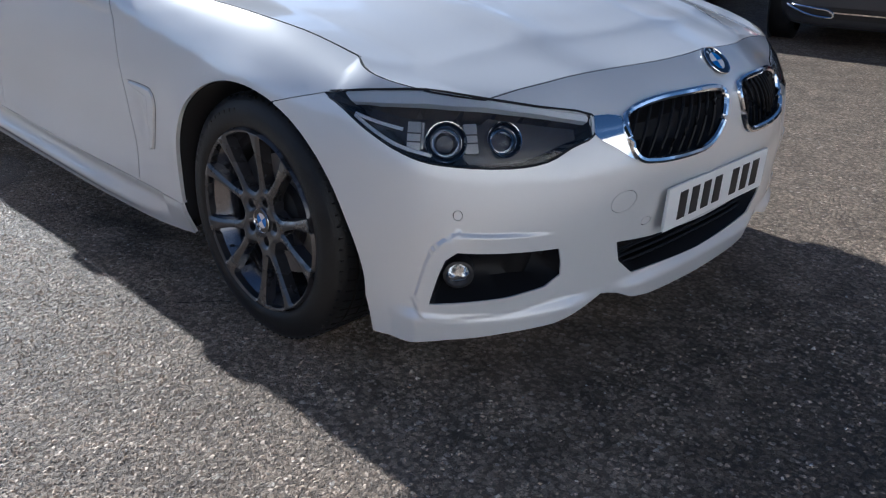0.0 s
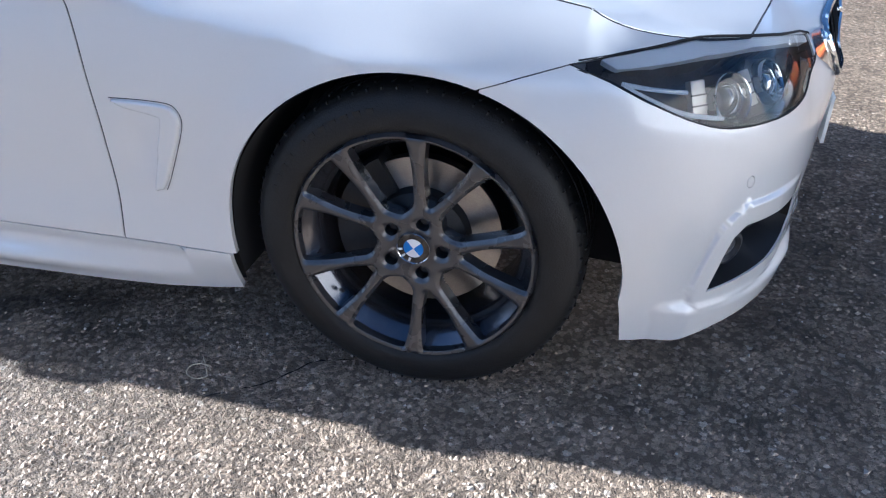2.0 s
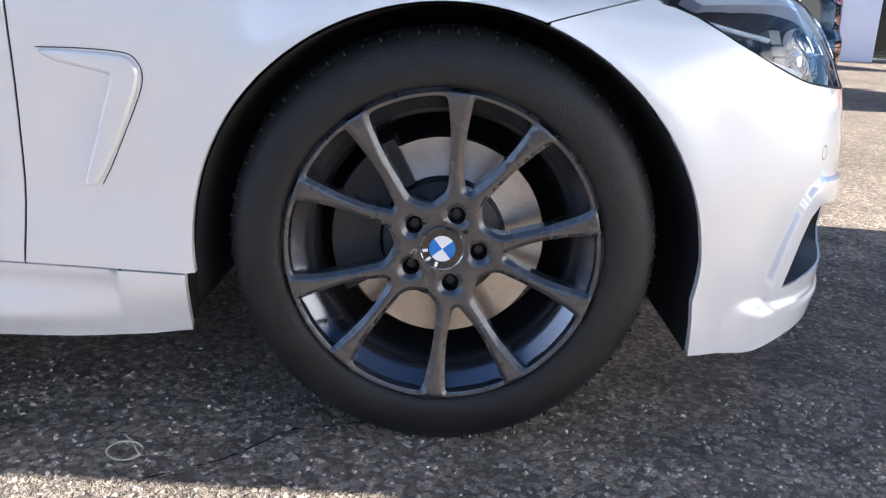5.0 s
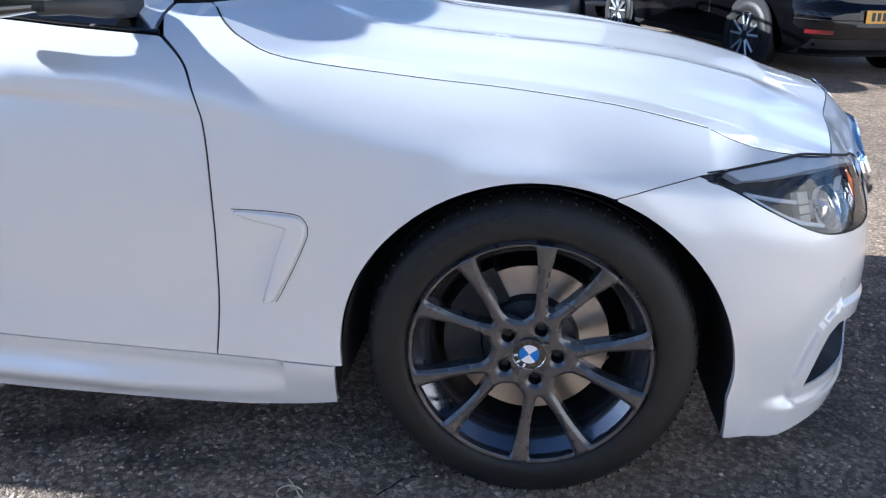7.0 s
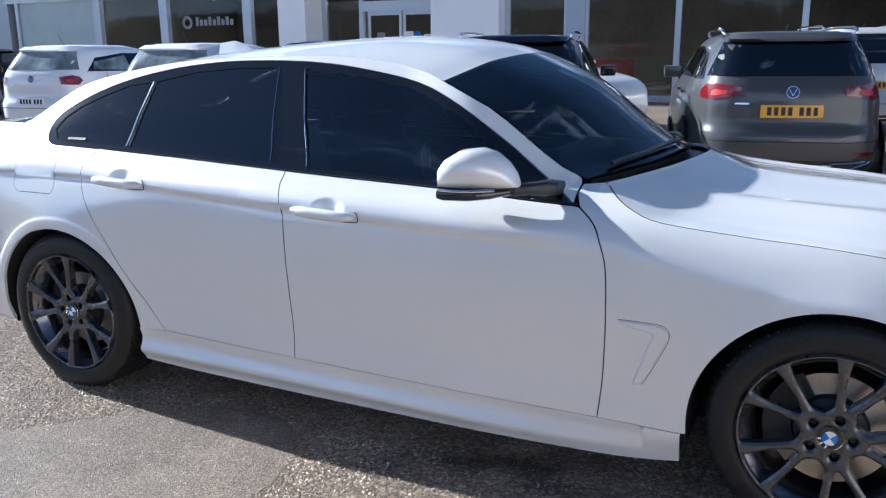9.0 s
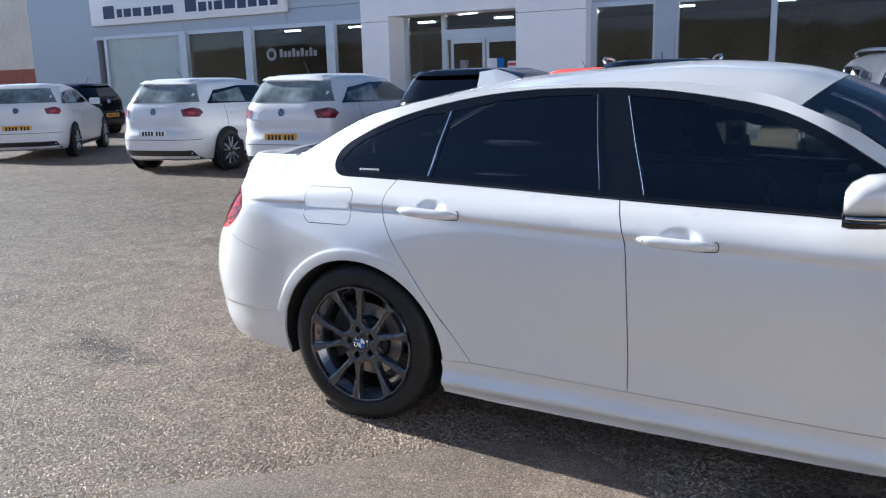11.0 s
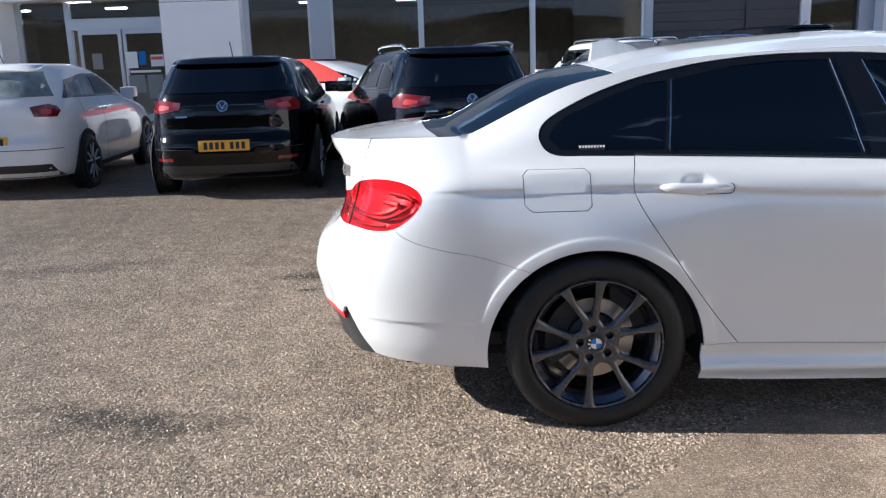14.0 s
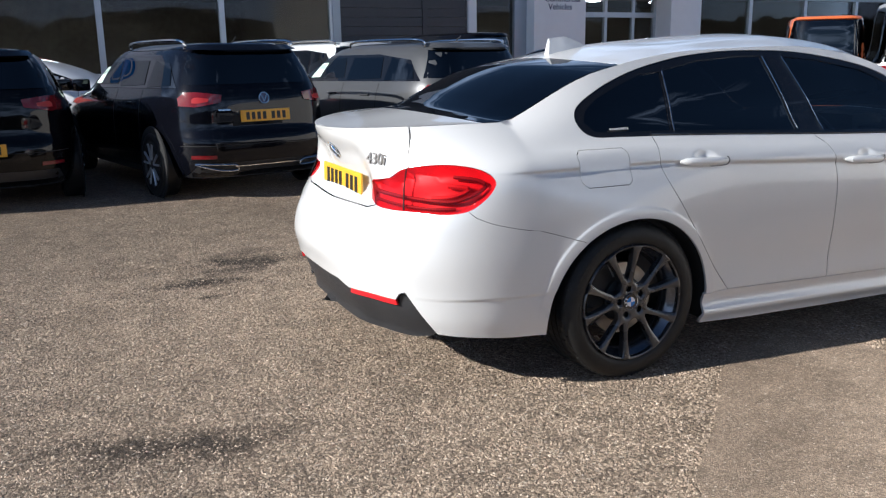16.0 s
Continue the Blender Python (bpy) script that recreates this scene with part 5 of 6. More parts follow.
    def loft(rows, cap=True):
        g, k = Geo(), len(rows[0])
        g.v = [p for r in rows for p in r]
        g.f = [(i * k + j, i * k + (j + 1) % k, (i + 1) * k + (j + 1) % k, (i + 1) * k + j) for i in range(len(rows) - 1) for j in range(k)]
        if cap:
            g.f += [tuple(range(k))[::-1], tuple((len(rows) - 1) * k + j for j in range(k))]
        return g
    mi = part("door_mirror", fl(loft([slab(-.90, -.93, -.86, .935, .968), slab(-.86, -.90, -.83, .936, .970), slab(-.82, -.865, -.77, .928, .975), slab(-.79, -.82, -.74, .928, .965)])), PLASTIC, car, "white and black door mirror with a thin bright strip")
    squeeze = lambda rows: [[(-1.082 + (x + 1.082) * .82, y, z) for x, y, z in r] for r in rows]
    cover = [slab(-1.082, -1.036, -.872, .962, 1.030, e=.6), slab(-1.065, -1.046, -.864, .960, 1.050, e=.66), slab(-1.02, -1.048, -.860, .959, 1.072, e=.74), slab(-.96, -1.040, -.862, .959, 1.078, e=.8),
             slab(-.91, -1.020, -.866, .960, 1.066, e=.85), slab(-.87, -.995, -.874, .961, 1.040, e=.9), slab(-.845, -.97, -.884, .963, 1.010, e=.95), slab(-.832, -.94, -.90, .964, .982)]
    part("cover", fl(loft(squeeze(cover))), WHITE, mi)
    lowr = [slab(-1.085, -1.04, -.872, .930, .964), slab(-1.06, -1.048, -.865, .927, .964), slab(-.97, -1.042, -.865, .930, .962), slab(-.90, -1.015, -.86, .936, .962), slab(-.845, -.96, -.85, .945, .962)]
    part("lower_shell", fl(loft(squeeze(lowr))), TRIM, mi)
    part("strip", fl(tube([(-1.075, -1.044, .964), (-1.03, -1.055, .964), (-.97, -1.050, .966), (-.91, -1.024, .969)], .0045, 6)), CHROME, mi)
    part("mirror_glass", fl(loft([slab(-1.084, -1.03, -.88, .945, 1.028), slab(-1.0825, -1.03, -.88, .945, 1.028)])), CHROME, mi)
    # handles
    for (cx, cz), doors in zip(((-1.562, .833), (-2.479, .880)), (fd, rd)):
        pts, rr = [], []
        for k in np.linspace(-1, 1, 15):
            u, z = cx + .122 * k, cz - .005 * k
            lift = .004 + .014 * (1 - abs(k) ** 4)
            pts.append(side(u, z) * (1, 0, 1) + (0, (-.904 if cx > -2 else -.886) - lift + .002, 0))
        hd_ = part("door_handle", fl(tube(pts, lambda s: .0180 * (1 - .70 * abs(2 * s - 1) ** 6), 14, flat=1.0)), WHITE, doors[1 if left else 0])
        rim_h = [side(cx + .122 + .012 * math.sin(a), cz - .005 + .0175 * math.cos(a)) + (0, -.002, 0) for a in np.linspace(.1, math.pi - .1, 10)]
        rim_h += [side(cx + .122 - k, cz - .024) + (0, -.001, 0) for k in (.02, .05, .08)]
        part("handle_gap", fl(tube(rim_h, .0016, 5)), GAP, hd_)
    if not left:
        key = Matrix.Translation((-1.658, -.9255, .8355))
        part("key_ring", moved(lathe([(.0, .002), (.004, .002), (.005, .0), (.007, .0), (.008, .003), (.009, .003), (.010, -.006)], 24), key), SILVER, fd[0])
    # wing vent
    VENT = [(-.572, .597), (-.51, .598), (-.458, .595), (-.442, .587), (-.434, .568), (-.443, .535), (-.485, .445), (-.505, .411), (-.516, .404), (-.530, .407), (-.503, .49), (-.479, .557), (-.485, .568), (-.55, .581)]
    loop_v = np.array(dense([tuple(q) for q in spline(VENT, 4, True)], .006))
    if area(loop_v) < 0:
        loop_v = loop_v[::-1]
    tv = np.roll(loop_v, -2, 0) - np.roll(loop_v, 2, 0)
    inw = np.stack([-tv[:, 1], tv[:, 0]], 1) / (np.linalg.norm(tv, axis=1, keepdims=True) + 1e-9)
    vent, kv = Geo(), len(loop_v)
    steps = ((0, -.001), (.0010, .0015), (.0022, .0036), (.0040, .0050), (.0065, .0056))
    for off, up in steps:
        vent.v += [tuple(side(*q) + (0, -up, 0)) for q in loop_v + inw * off]
    vent.f = [(a * kv + b, a * kv + (b + 1) % kv, (a + 1) * kv + (b + 1) % kv, (a + 1) * kv + b) for a in range(len(steps) - 1) for b in range(kv)]
    v, f, n = sheet([tuple(q) for q in loop_v + inw * .0065], side, step=.012, lip=0, shrink=0)
    vent.add([(x, y - .0056, z) for x, y, z in v], f)
    part("wing_vent", fl(vent), WHITE, car, angle=70)
    gp = tube([side(u, z) + (0, -.0004, 0) for u, z in spline([(-.576, .600), (-.51, .601), (-.455, .598), (-.437, .588), (-.430, .567), (-.440, .533), (-.483, .442), (-.503, .406)], 6)], .0008, 5)
    part("vent_gap", fl(gp), GAP, car)
    part("bumper_reflector", fl(Geo().add(*sheet([(-3.790, .396), (-4.005, .396), (-4.012, .374), (-3.783, .374)], side, step=.03, lip=.01, shrink=0, lift=-.004)[:2])), RED_IN, car)

# lower intake, plates, badges
v, f, n = sheet(INTAKE, bowl(INTAKE, .07, front, 3), step=.03, lip=0, shrink=0)
intake = part("lower_intake", Geo().add(v, f), MESH, car)
for z in (.28, .30, .32):
    part("intake_slat", tube([facing(front, u, z, -.03).translation for u in np.linspace(1.03, 1.37, 15)], .004, 5), MESH, intake)


def number_plate(parent, m, mat, w=.52, h=.111):
    """A flat plate that looks along -y, with plain bars for its characters."""
    p = part("number_plate", moved(box(-w / 2, -.004, -h / 2, w / 2, .004, h / 2, .0015), m), mat, parent, "number plate with plain black bars")
    for k in range(7):
        x = -.205 + .058 * k + (.035 if k > 3 else 0)
        part("bar", moved(box(x, -.0055, -.036, x + .036, -.004, .036), m), INK, p, smooth=False)
    return p


m = Matrix.Translation((.797, 0, .424)) @ Matrix.Rotation(math.pi / 2, 4, "Z") @ Matrix.Rotation(radians(2), 4, "X")
number_plate(car, m, PLATE_W)


def on_tail(y, z):
    """The tail's surface at y and z."""
    lo, hi = -4.2, -3.3
    for _ in range(26):
        mid = (lo + hi) / 2
        lo, hi = (mid, hi) if -side(mid, z)[1] < abs(y) else (lo, mid)
    p = side((lo + hi) / 2, z)
    return np.array((p[0], math.copysign(1, y) * abs(p[1]), p[2]))


tail_m = Matrix.Translation((on_tail(0, .79)[0] - .014, 0, .789)) @ Matrix.Rotation(-math.pi / 2, 4, "Z") @ Matrix.Rotation(radians(-2), 4, "X")
number_plate(car, tail_m, PLATE_Y)
badge(bumper, facing(front, 1.199, .738, .003) @ Matrix.Rotation(radians(0), 4, "Y"), .041)
badge(boot, facing(rear, -4.199, .925, .003), .041)
cu = bpy.data.curves.new("lettering", "FONT")
cu.body, cu.size, cu.extrude, cu.align_x = "430i", .066, .003, "CENTER"
cu.materials.append(STEEL)
t_ = new("lettering", cu)
t_.parent = boot
t_.matrix_world = facing(rear, -3.885, .898, .003) @ Matrix.Rotation(math.pi / 2, 4, "X")
# diffuser and exhaust
half = [(-3.612, .285), (-3.66, .345), (-3.735, .445), (-3.785, .41), (-4.01, .41), (-4.07, .43), (-4.2, .43), (-4.2, .25), (-3.95, .235), (-3.75, .235), (-3.64, .25)]
dif, = panel("diffuser", [(u, z) for u, z in half[:7]] + flip(half[6:0:-1], -4.2)[0:] + flip(half[0:1], -4.2) + flip(half[:6:-1][:-1], -4.2) + half[7:], PLASTIC, car, rear, "dark grey plastic diffuser", step=.03, lift=-.02, lip=.012)
for y in (.36, .45):
    part("exhaust_pipe", moved(lathe([(.030, .06), (.036, .062), (.038, .05), (.036, -.12), (.028, -.12), (.030, .06)], 28), Matrix.Translation((-3.70, y, .290)) @ Matrix.Rotation(-math.pi / 2, 4, "Z")), CHROME, car)
# aerial fin
fin = Geo()
for k in np.linspace(0, 1, 9):
    x, h, w = -2.46 - .225 * k, .004 + .070 * min(1, 1.6 * k) ** .8 * (1 - .12 * k), .030 * (1 - .25 * k)
    x2 = x + .012 * k
    zb = 1.322 + .020 * (1 - k)
    fin.v += [(x, -w, zb - .02), (x2, -w * .45, zb + h * .7), (x2, -.006, zb + h), (x2, .006, zb + h), (x2, w * .45, zb + h * .7), (x, w, zb - .02)]
fin.f = [(6 * i + j, 6 * i + j + 1, 6 * i + 7 + j, 6 * i + 6 + j) for i in range(8) for j in range(5)] + [tuple(range(5, -1, -1)), tuple(range(48, 54))]
part("aerial_fin", fin, WHITE, car)


# cabin
def cushion(x0, x1, y0, y1, z0, z1, lean=0.0, b=.05):
    gq = box(x0, y0, z0, x1, y1, z1, b)
    return Geo().add([(x - lean * (z - z0), y, z) for x, y, z in gq.v], gq.f)


for y in (-.37, .37):
    seat = part("front_seat", cushion(-1.95, -1.42, y - .26, y + .26, .32, .52), LEATHER, car, "black leather front seat")
    part("backrest", cushion(-2.02, -1.88, y - .25, y + .25, .48, 1.06, .32, .06), LEATHER, seat)
    part("headrest", cushion(-2.24, -2.13, y - .13, y + .13, 1.05, 1.23, .15, .05), LEATHER, seat)
bench = part("rear_seat", cushion(-2.85, -2.35, -.62, .62, .36, .58), LEATHER, car, "black leather rear seat")
part("backrest", cushion(-2.95, -2.82, -.62, .62, .55, 1.02, .30, .06), LEATHER, bench)
dash = part("dashboard", cushion(-1.15, -.66, -.70, .70, .70, .945, .0, .06), INTERIOR, car)
part("binnacle", cushion(-1.18, -.95, -.52, -.22, .90, 1.0, .1, .04), INTERIOR, dash)
part("cabin_floor", box(-3.2, -.74, .29, -.62, .74, .34), INTERIOR, car, smooth=False)
part("door_lining", box(-2.75, -.80, .32, -.75, -.765, .90, .02), INTERIOR, car)
part("door_lining", box(-2.75, .765, .32, -.75, .80, .90, .02), INTERIOR, car)
part("parcel_shelf", box(-3.40, -.60, .96, -2.95, .60, .985, .01), INTERIOR, car)
sw = Matrix.Translation((-1.32, -.37, .86)) @ Matrix.Rotation(radians(62), 4, "Y")
st = part("steering_wheel", moved(tube([(.185 * math.cos(a), .185 * math.sin(a), 0) for a in np.linspace(0, 2 * math.pi, 40, endpoint=False)], .015, 8, True), sw), INTERIOR, car)
for a in (0, 120, 240):
    part("spoke", moved(tube([(.03 * math.cos(radians(a)), .03 * math.sin(radians(a)), -.02), (.18 * math.cos(radians(a)), .18 * math.sin(radians(a)), 0)], .016, 6), sw), INTERIOR, st)
part("rear_view_mirror", cushion(-1.26, -1.22, -.12, .12, 1.19, 1.25, 0, .015), INTERIOR, car)
hl_ = Geo()
nq = 12
for i in range(nq + 1):
    for j in range(nq + 1):
        s_, q_ = i / nq, j / nq
        xx = -2.70 + 1.44 * s_
        hl_.v.append((xx, (q_ - .5) * 1.16, 1.285 + .05 * (1 - (2 * q_ - 1) ** 2) - .03 * (2 * s_ - 1.1) ** 2))
hl_.f = [(i * (nq + 1) + j, i * (nq + 1) + j + 1, (i + 1) * (nq + 1) + j + 1, (i + 1) * (nq + 1) + j) for i in range(nq) for j in range(nq)]
part("headlining", hl_, material("headlining_grey", (0.30, 0.29, 0.27), .9), car)


# ---- the showroom behind ----
WALL_Y = 18.2
PANEL_W = material("white_cladding", (0.84, 0.85, 0.87), 0.35, noise_scale=0.5, spread=0.025, fine=3)
PANEL_G = material("grey_cladding", (0.36, 0.40, 0.45), 0.35, 0.3, noise_scale=0.5, spread=0.03, fine=3)
FRAME_G = material("grey_aluminium", (0.50, 0.53, 0.57), 0.35, 0.5, noise_scale=3, spread=0.06)
SHUTTER = material("dark_cladding", (0.045, 0.047, 0.055), 0.45, noise_scale=2, spread=0.2)
SHOP = glass_material("shop_glass", (0.62, 0.64, 0.63), 1.30)
FROST = material("frosted_film", (0.42, 0.50, 0.50), 0.4, noise_scale=1.2, spread=0.12)
ROOM = material("showroom_wall", (0.21, 0.175, 0.14), 0.8, noise_scale=0.5, spread=0.3)
TILE = material("showroom_floor", (0.30, 0.28, 0.26), 0.25, noise_scale=0.7, spread=0.2)
SIGN_W = material("sign_white", (0.80, 0.81, 0.83), 0.3)
GHOST = material("faint_window_film", (0.22, 0.23, 0.24), 0.5)
SIGN_B = material("sign_navy", (0.02, 0.035, 0.10), 0.4)
BRICK_R = material("red_brickwork", (0.26, 0.085, 0.06), 0.8, noise_scale=6, spread=0.3)
CORR = material("cream_corrugated", (0.55, 0.54, 0.50), 0.5, noise_scale=0.8, spread=0.1)
LAMP_GLOW = material("ceiling_lamp_glow", (1.0, 0.9, 0.75), 0.5, emit=18.0)
MET = material("interior_post", (0.42, 0.40, 0.37), 0.5)
show = thing("showroom", "low grey and white car showroom with wide glazing", "building", kind="")
y0 = WALL_Y
HEAD = 3.02


def wall(name, x0, x1, z0, z1, mat, dy=0.0, thick=.3, parent=None, b=0.0):
    return part(name, box(x0, y0 + dy, z0, x1, y0 + dy + thick, z1, b), mat, parent or show, smooth=False)


# fascia above the glazing, in panels with open joints
for i, (x0, x1) in enumerate(((-27.2, -22.7), (-22.7, -18.2), (-18.2, -15.1), (-8.15, -5.0), (-5.0, -1.4), (-1.4, 2.25))):
    wall("fascia_panel", x0 + .008, x1 - .008, HEAD + .12, 3.60, PANEL_G)
    wall("fascia_panel", x0 + .008, x1 - .008, 3.612, 4.6, PANEL_G, -.02)
    wall("fascia_panel", x0 + .008, x1 - .008, 4.612, 6.0, PANEL_W, -.02)
    wall("head_frame", x0, x1, HEAD, HEAD + .12, FRAME_G, -.03, .2)
wall("roof_backing", -27.2, 2.25, HEAD + .1, 5.9, SHUTTER, .31, .1)
sign = part("sign_board", box(-27.0, y0 - .22, 3.50, -18.1, y0 - .03, 4.55, .02), SIGN_W, show, "white fascia sign with dark bars of lettering")
for k, (x0, x1) in enumerate(((-26.3, -25.75), (-25.6, -25.35), (-25.25, -24.9), (-24.8, -24.4), (-24.25, -23.9), (-23.8, -23.45), (-23.35, -22.85), (-22.3, -21.8), (-21.7, -21.35), (-21.25, -21.1), (-21.0, -20.65), (-20.55, -20.1), (-20.0, -19.65), (-19.55, -19.2), (-19.1, -18.75), (-18.65, -18.35))):
    part("letter_bar", box(x0, y0 - .235, 3.74 - (.0 if k % 4 else .02), x1, y0 - .215, 4.16 if k in (0, 7) else 4.02), SIGN_B, sign, smooth=False)
# white entrance portal
for x0, x1 in ((-15.1, -14.15), (-10.12, -8.15)):
    p = wall("portal_pier", x0, x1, 0, 6.2, PANEL_W, -.45, .9, b=.015)
    part("panel_joint", box(x0 - .003, y0 - .4535, 2.98, x1 + .003, y0 - .4495, 2.992), SHUTTER, p, smooth=False)
hd = wall("portal_head", -14.15, -10.12, 3.12, 6.2, PANEL_W, -.45, .9, b=.015)
# round emblem on the portal, seen in part
em = part("emblem", moved(lathe([(0, .02), (.52, .02), (.56, .0)], 48), Matrix.Translation((-9.15, y0 - .46, 4.05))), BLUE, show, "round blue and white emblem")
for r0, r1 in ((.50, .56), (.38, .42)):
    part("emblem_ring", moved(lathe([(r0, .022), (r0 + .004, .03), (r1 - .004, .03), (r1, .02)], 48), Matrix.Translation((-9.15, y0 - .46, 4.05))), ENAMEL, em)


def glazing(bays, sill=.10, head=HEAD, dy=0.0, film=None):
    """Panes between posts."""
    for i, (a, b) in enumerate(zip(bays, bays[1:])):
        g = wall("pane", a + .06, b - .06, sill + .05, head, film[i] if film and film[i] else SHOP, .06 + dy, .012)
        wall("sill_frame", a, b, 0, sill + .05, FRAME_G, dy, .14)
    for a in bays:
        wall("mullion", a - .07, a + .07, 0, head, FRAME_G, -.03 + dy, .16, b=.008)


glazing([-26.6, -22.7, -19.8, -16.5, -15.17], film=[FROST, None, None, None], sill=.55)
for x in (-22.7, -19.8, -16.5):
    wall("post", x - .16, x + .16, 0, HEAD + .1, FRAME_G, -.10, .2, b=.01)
glazing([-8.08, -6.45])
wall("pier", -6.45, -5.95, 0, HEAD + .1, PANEL_G, -.10, .4, b=.01)
glazing([-5.95, -3.65, -.80, 2.05])
wall("pier", 2.05, 2.27, 0, HEAD + .12, PANEL_G, -.06, .4, b=.01)
# entrance doors, set back
wall("side_light", -14.05, -12.9, .06, 2.62, SHOP, .55, .012)
for x0, x1 in ((-12.6, -11.5), (-11.45, -10.35)):
    d = wall("entrance_door", x0, x1, .03, .20, FRAME_G, .50, .06)
    for z0, z1 in ((2.30, 2.42),):
        wall("door_rail", x0, x1, z0, z1, FRAME_G, .50, .06, d)
    for xa in (x0, x1 - .08):
        wall("door_stile", xa, xa + .08, .2, 2.3, FRAME_G, .50, .06, d)
    wall("door_pane", x0 + .08, x1 - .08, .2, 2.3, SHOP, .52, .012, d)
wall("door_header", -12.75, -10.2, 2.42, 2.70, FRAME_G, .46, .14)
wall("top_light", -14.1, -10.15, 2.72, 3.1, SHOP, .55, .012)
for x in (-14.1, -12.82, -10.22):
    wall("mullion", x - .07, x + .07, 0, 3.12, FRAME_G, .48, .14)
for x0, z0, w, h, mt in ((-11.42, 1.42, .30, .42, SIGN_W), (-11.08, 1.50, .18, .34, BLUE), (-10.78, 1.45, .34, .30, SIGN_W), (-11.40, .78, .42, .46, GHOST), (-10.90, .62, .40, .62, GHOST), (-11.34, 1.30, .80, .06, SIGN_W), (-12.3, 1.42, .26, .40, GHOST)):
    po = wall("door_poster", x0, x0 + w, z0, z0 + h, mt, .495, .006)
part("poster_mark", box(-10.76, y0 + .490, 1.62, -10.46, y0 + .494, 1.70), material("poster_red", (0.6, .05, .04), .5), show, smooth=False)
# faint marks of the window lettering
tx = part("window_emblem", moved(lathe([(.11, .0), (.13, .01), (.20, .01), (.21, .0)], 12), Matrix.Translation((-18.95, y0 + .04, 2.22))), GHOST, show, "faint white window lettering as bars")
for k in range(9):
    part("letter_bar", box(-18.62 + .17 * k, y0 + .048, 2.12, -18.50 + .17 * k, y0 + .052, 2.38 if k in (0, 3, 5, 7) else 2.30), GHOST, tx, smooth=False)
# dark clad bay, white corner and the side entrance
for k in range(26):
    wall("cladding_board", 2.27, 6.02, .12 * k * 2, .12 * k * 2 + .232, SHUTTER, .02, .2)
wall("cladding_post", 4.65, 4.80, 0, 6.2, SHUTTER, -.03, .1)
wall("jamb", 6.05, 6.30, 0, 6.2, PANEL_W, -.05, .5)
wall("window_pane", 6.30, 7.55, 1.0, 3.1, SHOP, .1, .012)
wall("window_spandrel", 6.30, 7.55, 0, 1.0, PANEL_W, .02, .3)
wall("window_head", 6.30, 7.55, 3.1, 6.2, PANEL_W, .0, .3)
wall("jamb", 7.55, 7.95, 0, 6.2, PANEL_G, -.02, .3)
pier = wall("portal_pier", 7.95, 9.72, 0, 6.2, PANEL_W, -.45, .9, b=.015)
wall("portal_pier", 12.9, 14.1, 0, 6.2, PANEL_W, -.45, .9, b=.015)
wall("portal_head", 9.72, 12.9, 3.10, 6.2, PANEL_W, -.45, .9, b=.015)
for x0, x1 in ((9.85, 10.9), (11.05, 12.0), (12.05, 12.8)):
    wall("door_pane", x0, x1, .1, 2.95, SHOP, .35, .012)
for x in (9.8, 10.97, 12.02, 12.85):
    wall("mullion", x - .05, x + .05, 0, 3.1, FRAME_G, .28, .14)
wall("door_header", 9.72, 12.9, 2.45, 2.60, FRAME_G, .274, .152)
glazing([14.1, 16.6, 19.1, 21.6, 24.1], dy=.0)
wall("fascia_panel", 14.1, 24.2, HEAD + .012, 6.0, PANEL_G)
em2 = part("emblem", moved(lathe([(0, .02), (.36, .02), (.39, .0)], 40), Matrix.Translation((8.86, y0 - .46, 3.78))), BLUE, show, "round blue and white emblem")
part("emblem_ring", moved(lathe([(.35, .022), (.355, .03), (.385, .03), (.39, .02)], 40), Matrix.Translation((8.86, y0 - .46, 3.78))), ENAMEL, em2)
for word, x, z in (("Commercial", 8.30, 2.84), ("Vehicles", 8.42, 2.62)):
    cu = bpy.data.curves.new("lettering", "FONT")
    cu.body, cu.size, cu.extrude = word, .245, .006
    cu.materials.append(SIGN_B)
    t_ = new("lettering", cu)
    t_.parent = pier
    t_.matrix_world = pose(x, y0 - .457, z, 90, 0, 0)
# inside: floor, back wall, ceiling with lamps
part("showroom_floor", box(-27, y0 + .3, .005, 24, y0 + 13, .03), TILE, show, smooth=False)
part("showroom_back", box(-27, y0 + 12.6, 0, 24, y0 + 13, 4.2), ROOM, show, smooth=False)
part("showroom_ceiling", box(-27, y0 + .45, 3.55, 24, y0 + 12.9, 3.7), ROOM, show, smooth=False)
for x in (-27.1, 2.3, 6.0, 24.0):
    part("cross_wall", box(x, y0 + .31, 0, x + .2, y0 + 12.8, 3.6), ROOM, show, smooth=False)
for i in range(14):
    for j in range(3):
        if not 1.9 < -25 + 3.4 * i < 6.5:
            part("ceiling_lamp", box(-25 + 3.4 * i, y0 + 2.0 + 3.2 * j, 3.50, -24.3 + 3.4 * i, y0 + 2.18 + 3.2 * j, 3.545), LAMP_GLOW, show, smooth=False)
for i in range(9):
    part("column", moved(lathe([(.14, 0), (.14, -3.5)], 16), Matrix.Translation((-22 + 3.1 * i, y0 + 2.6, 0)) @ Matrix.Rotation(-math.pi / 2, 4, "X")), MET, show)
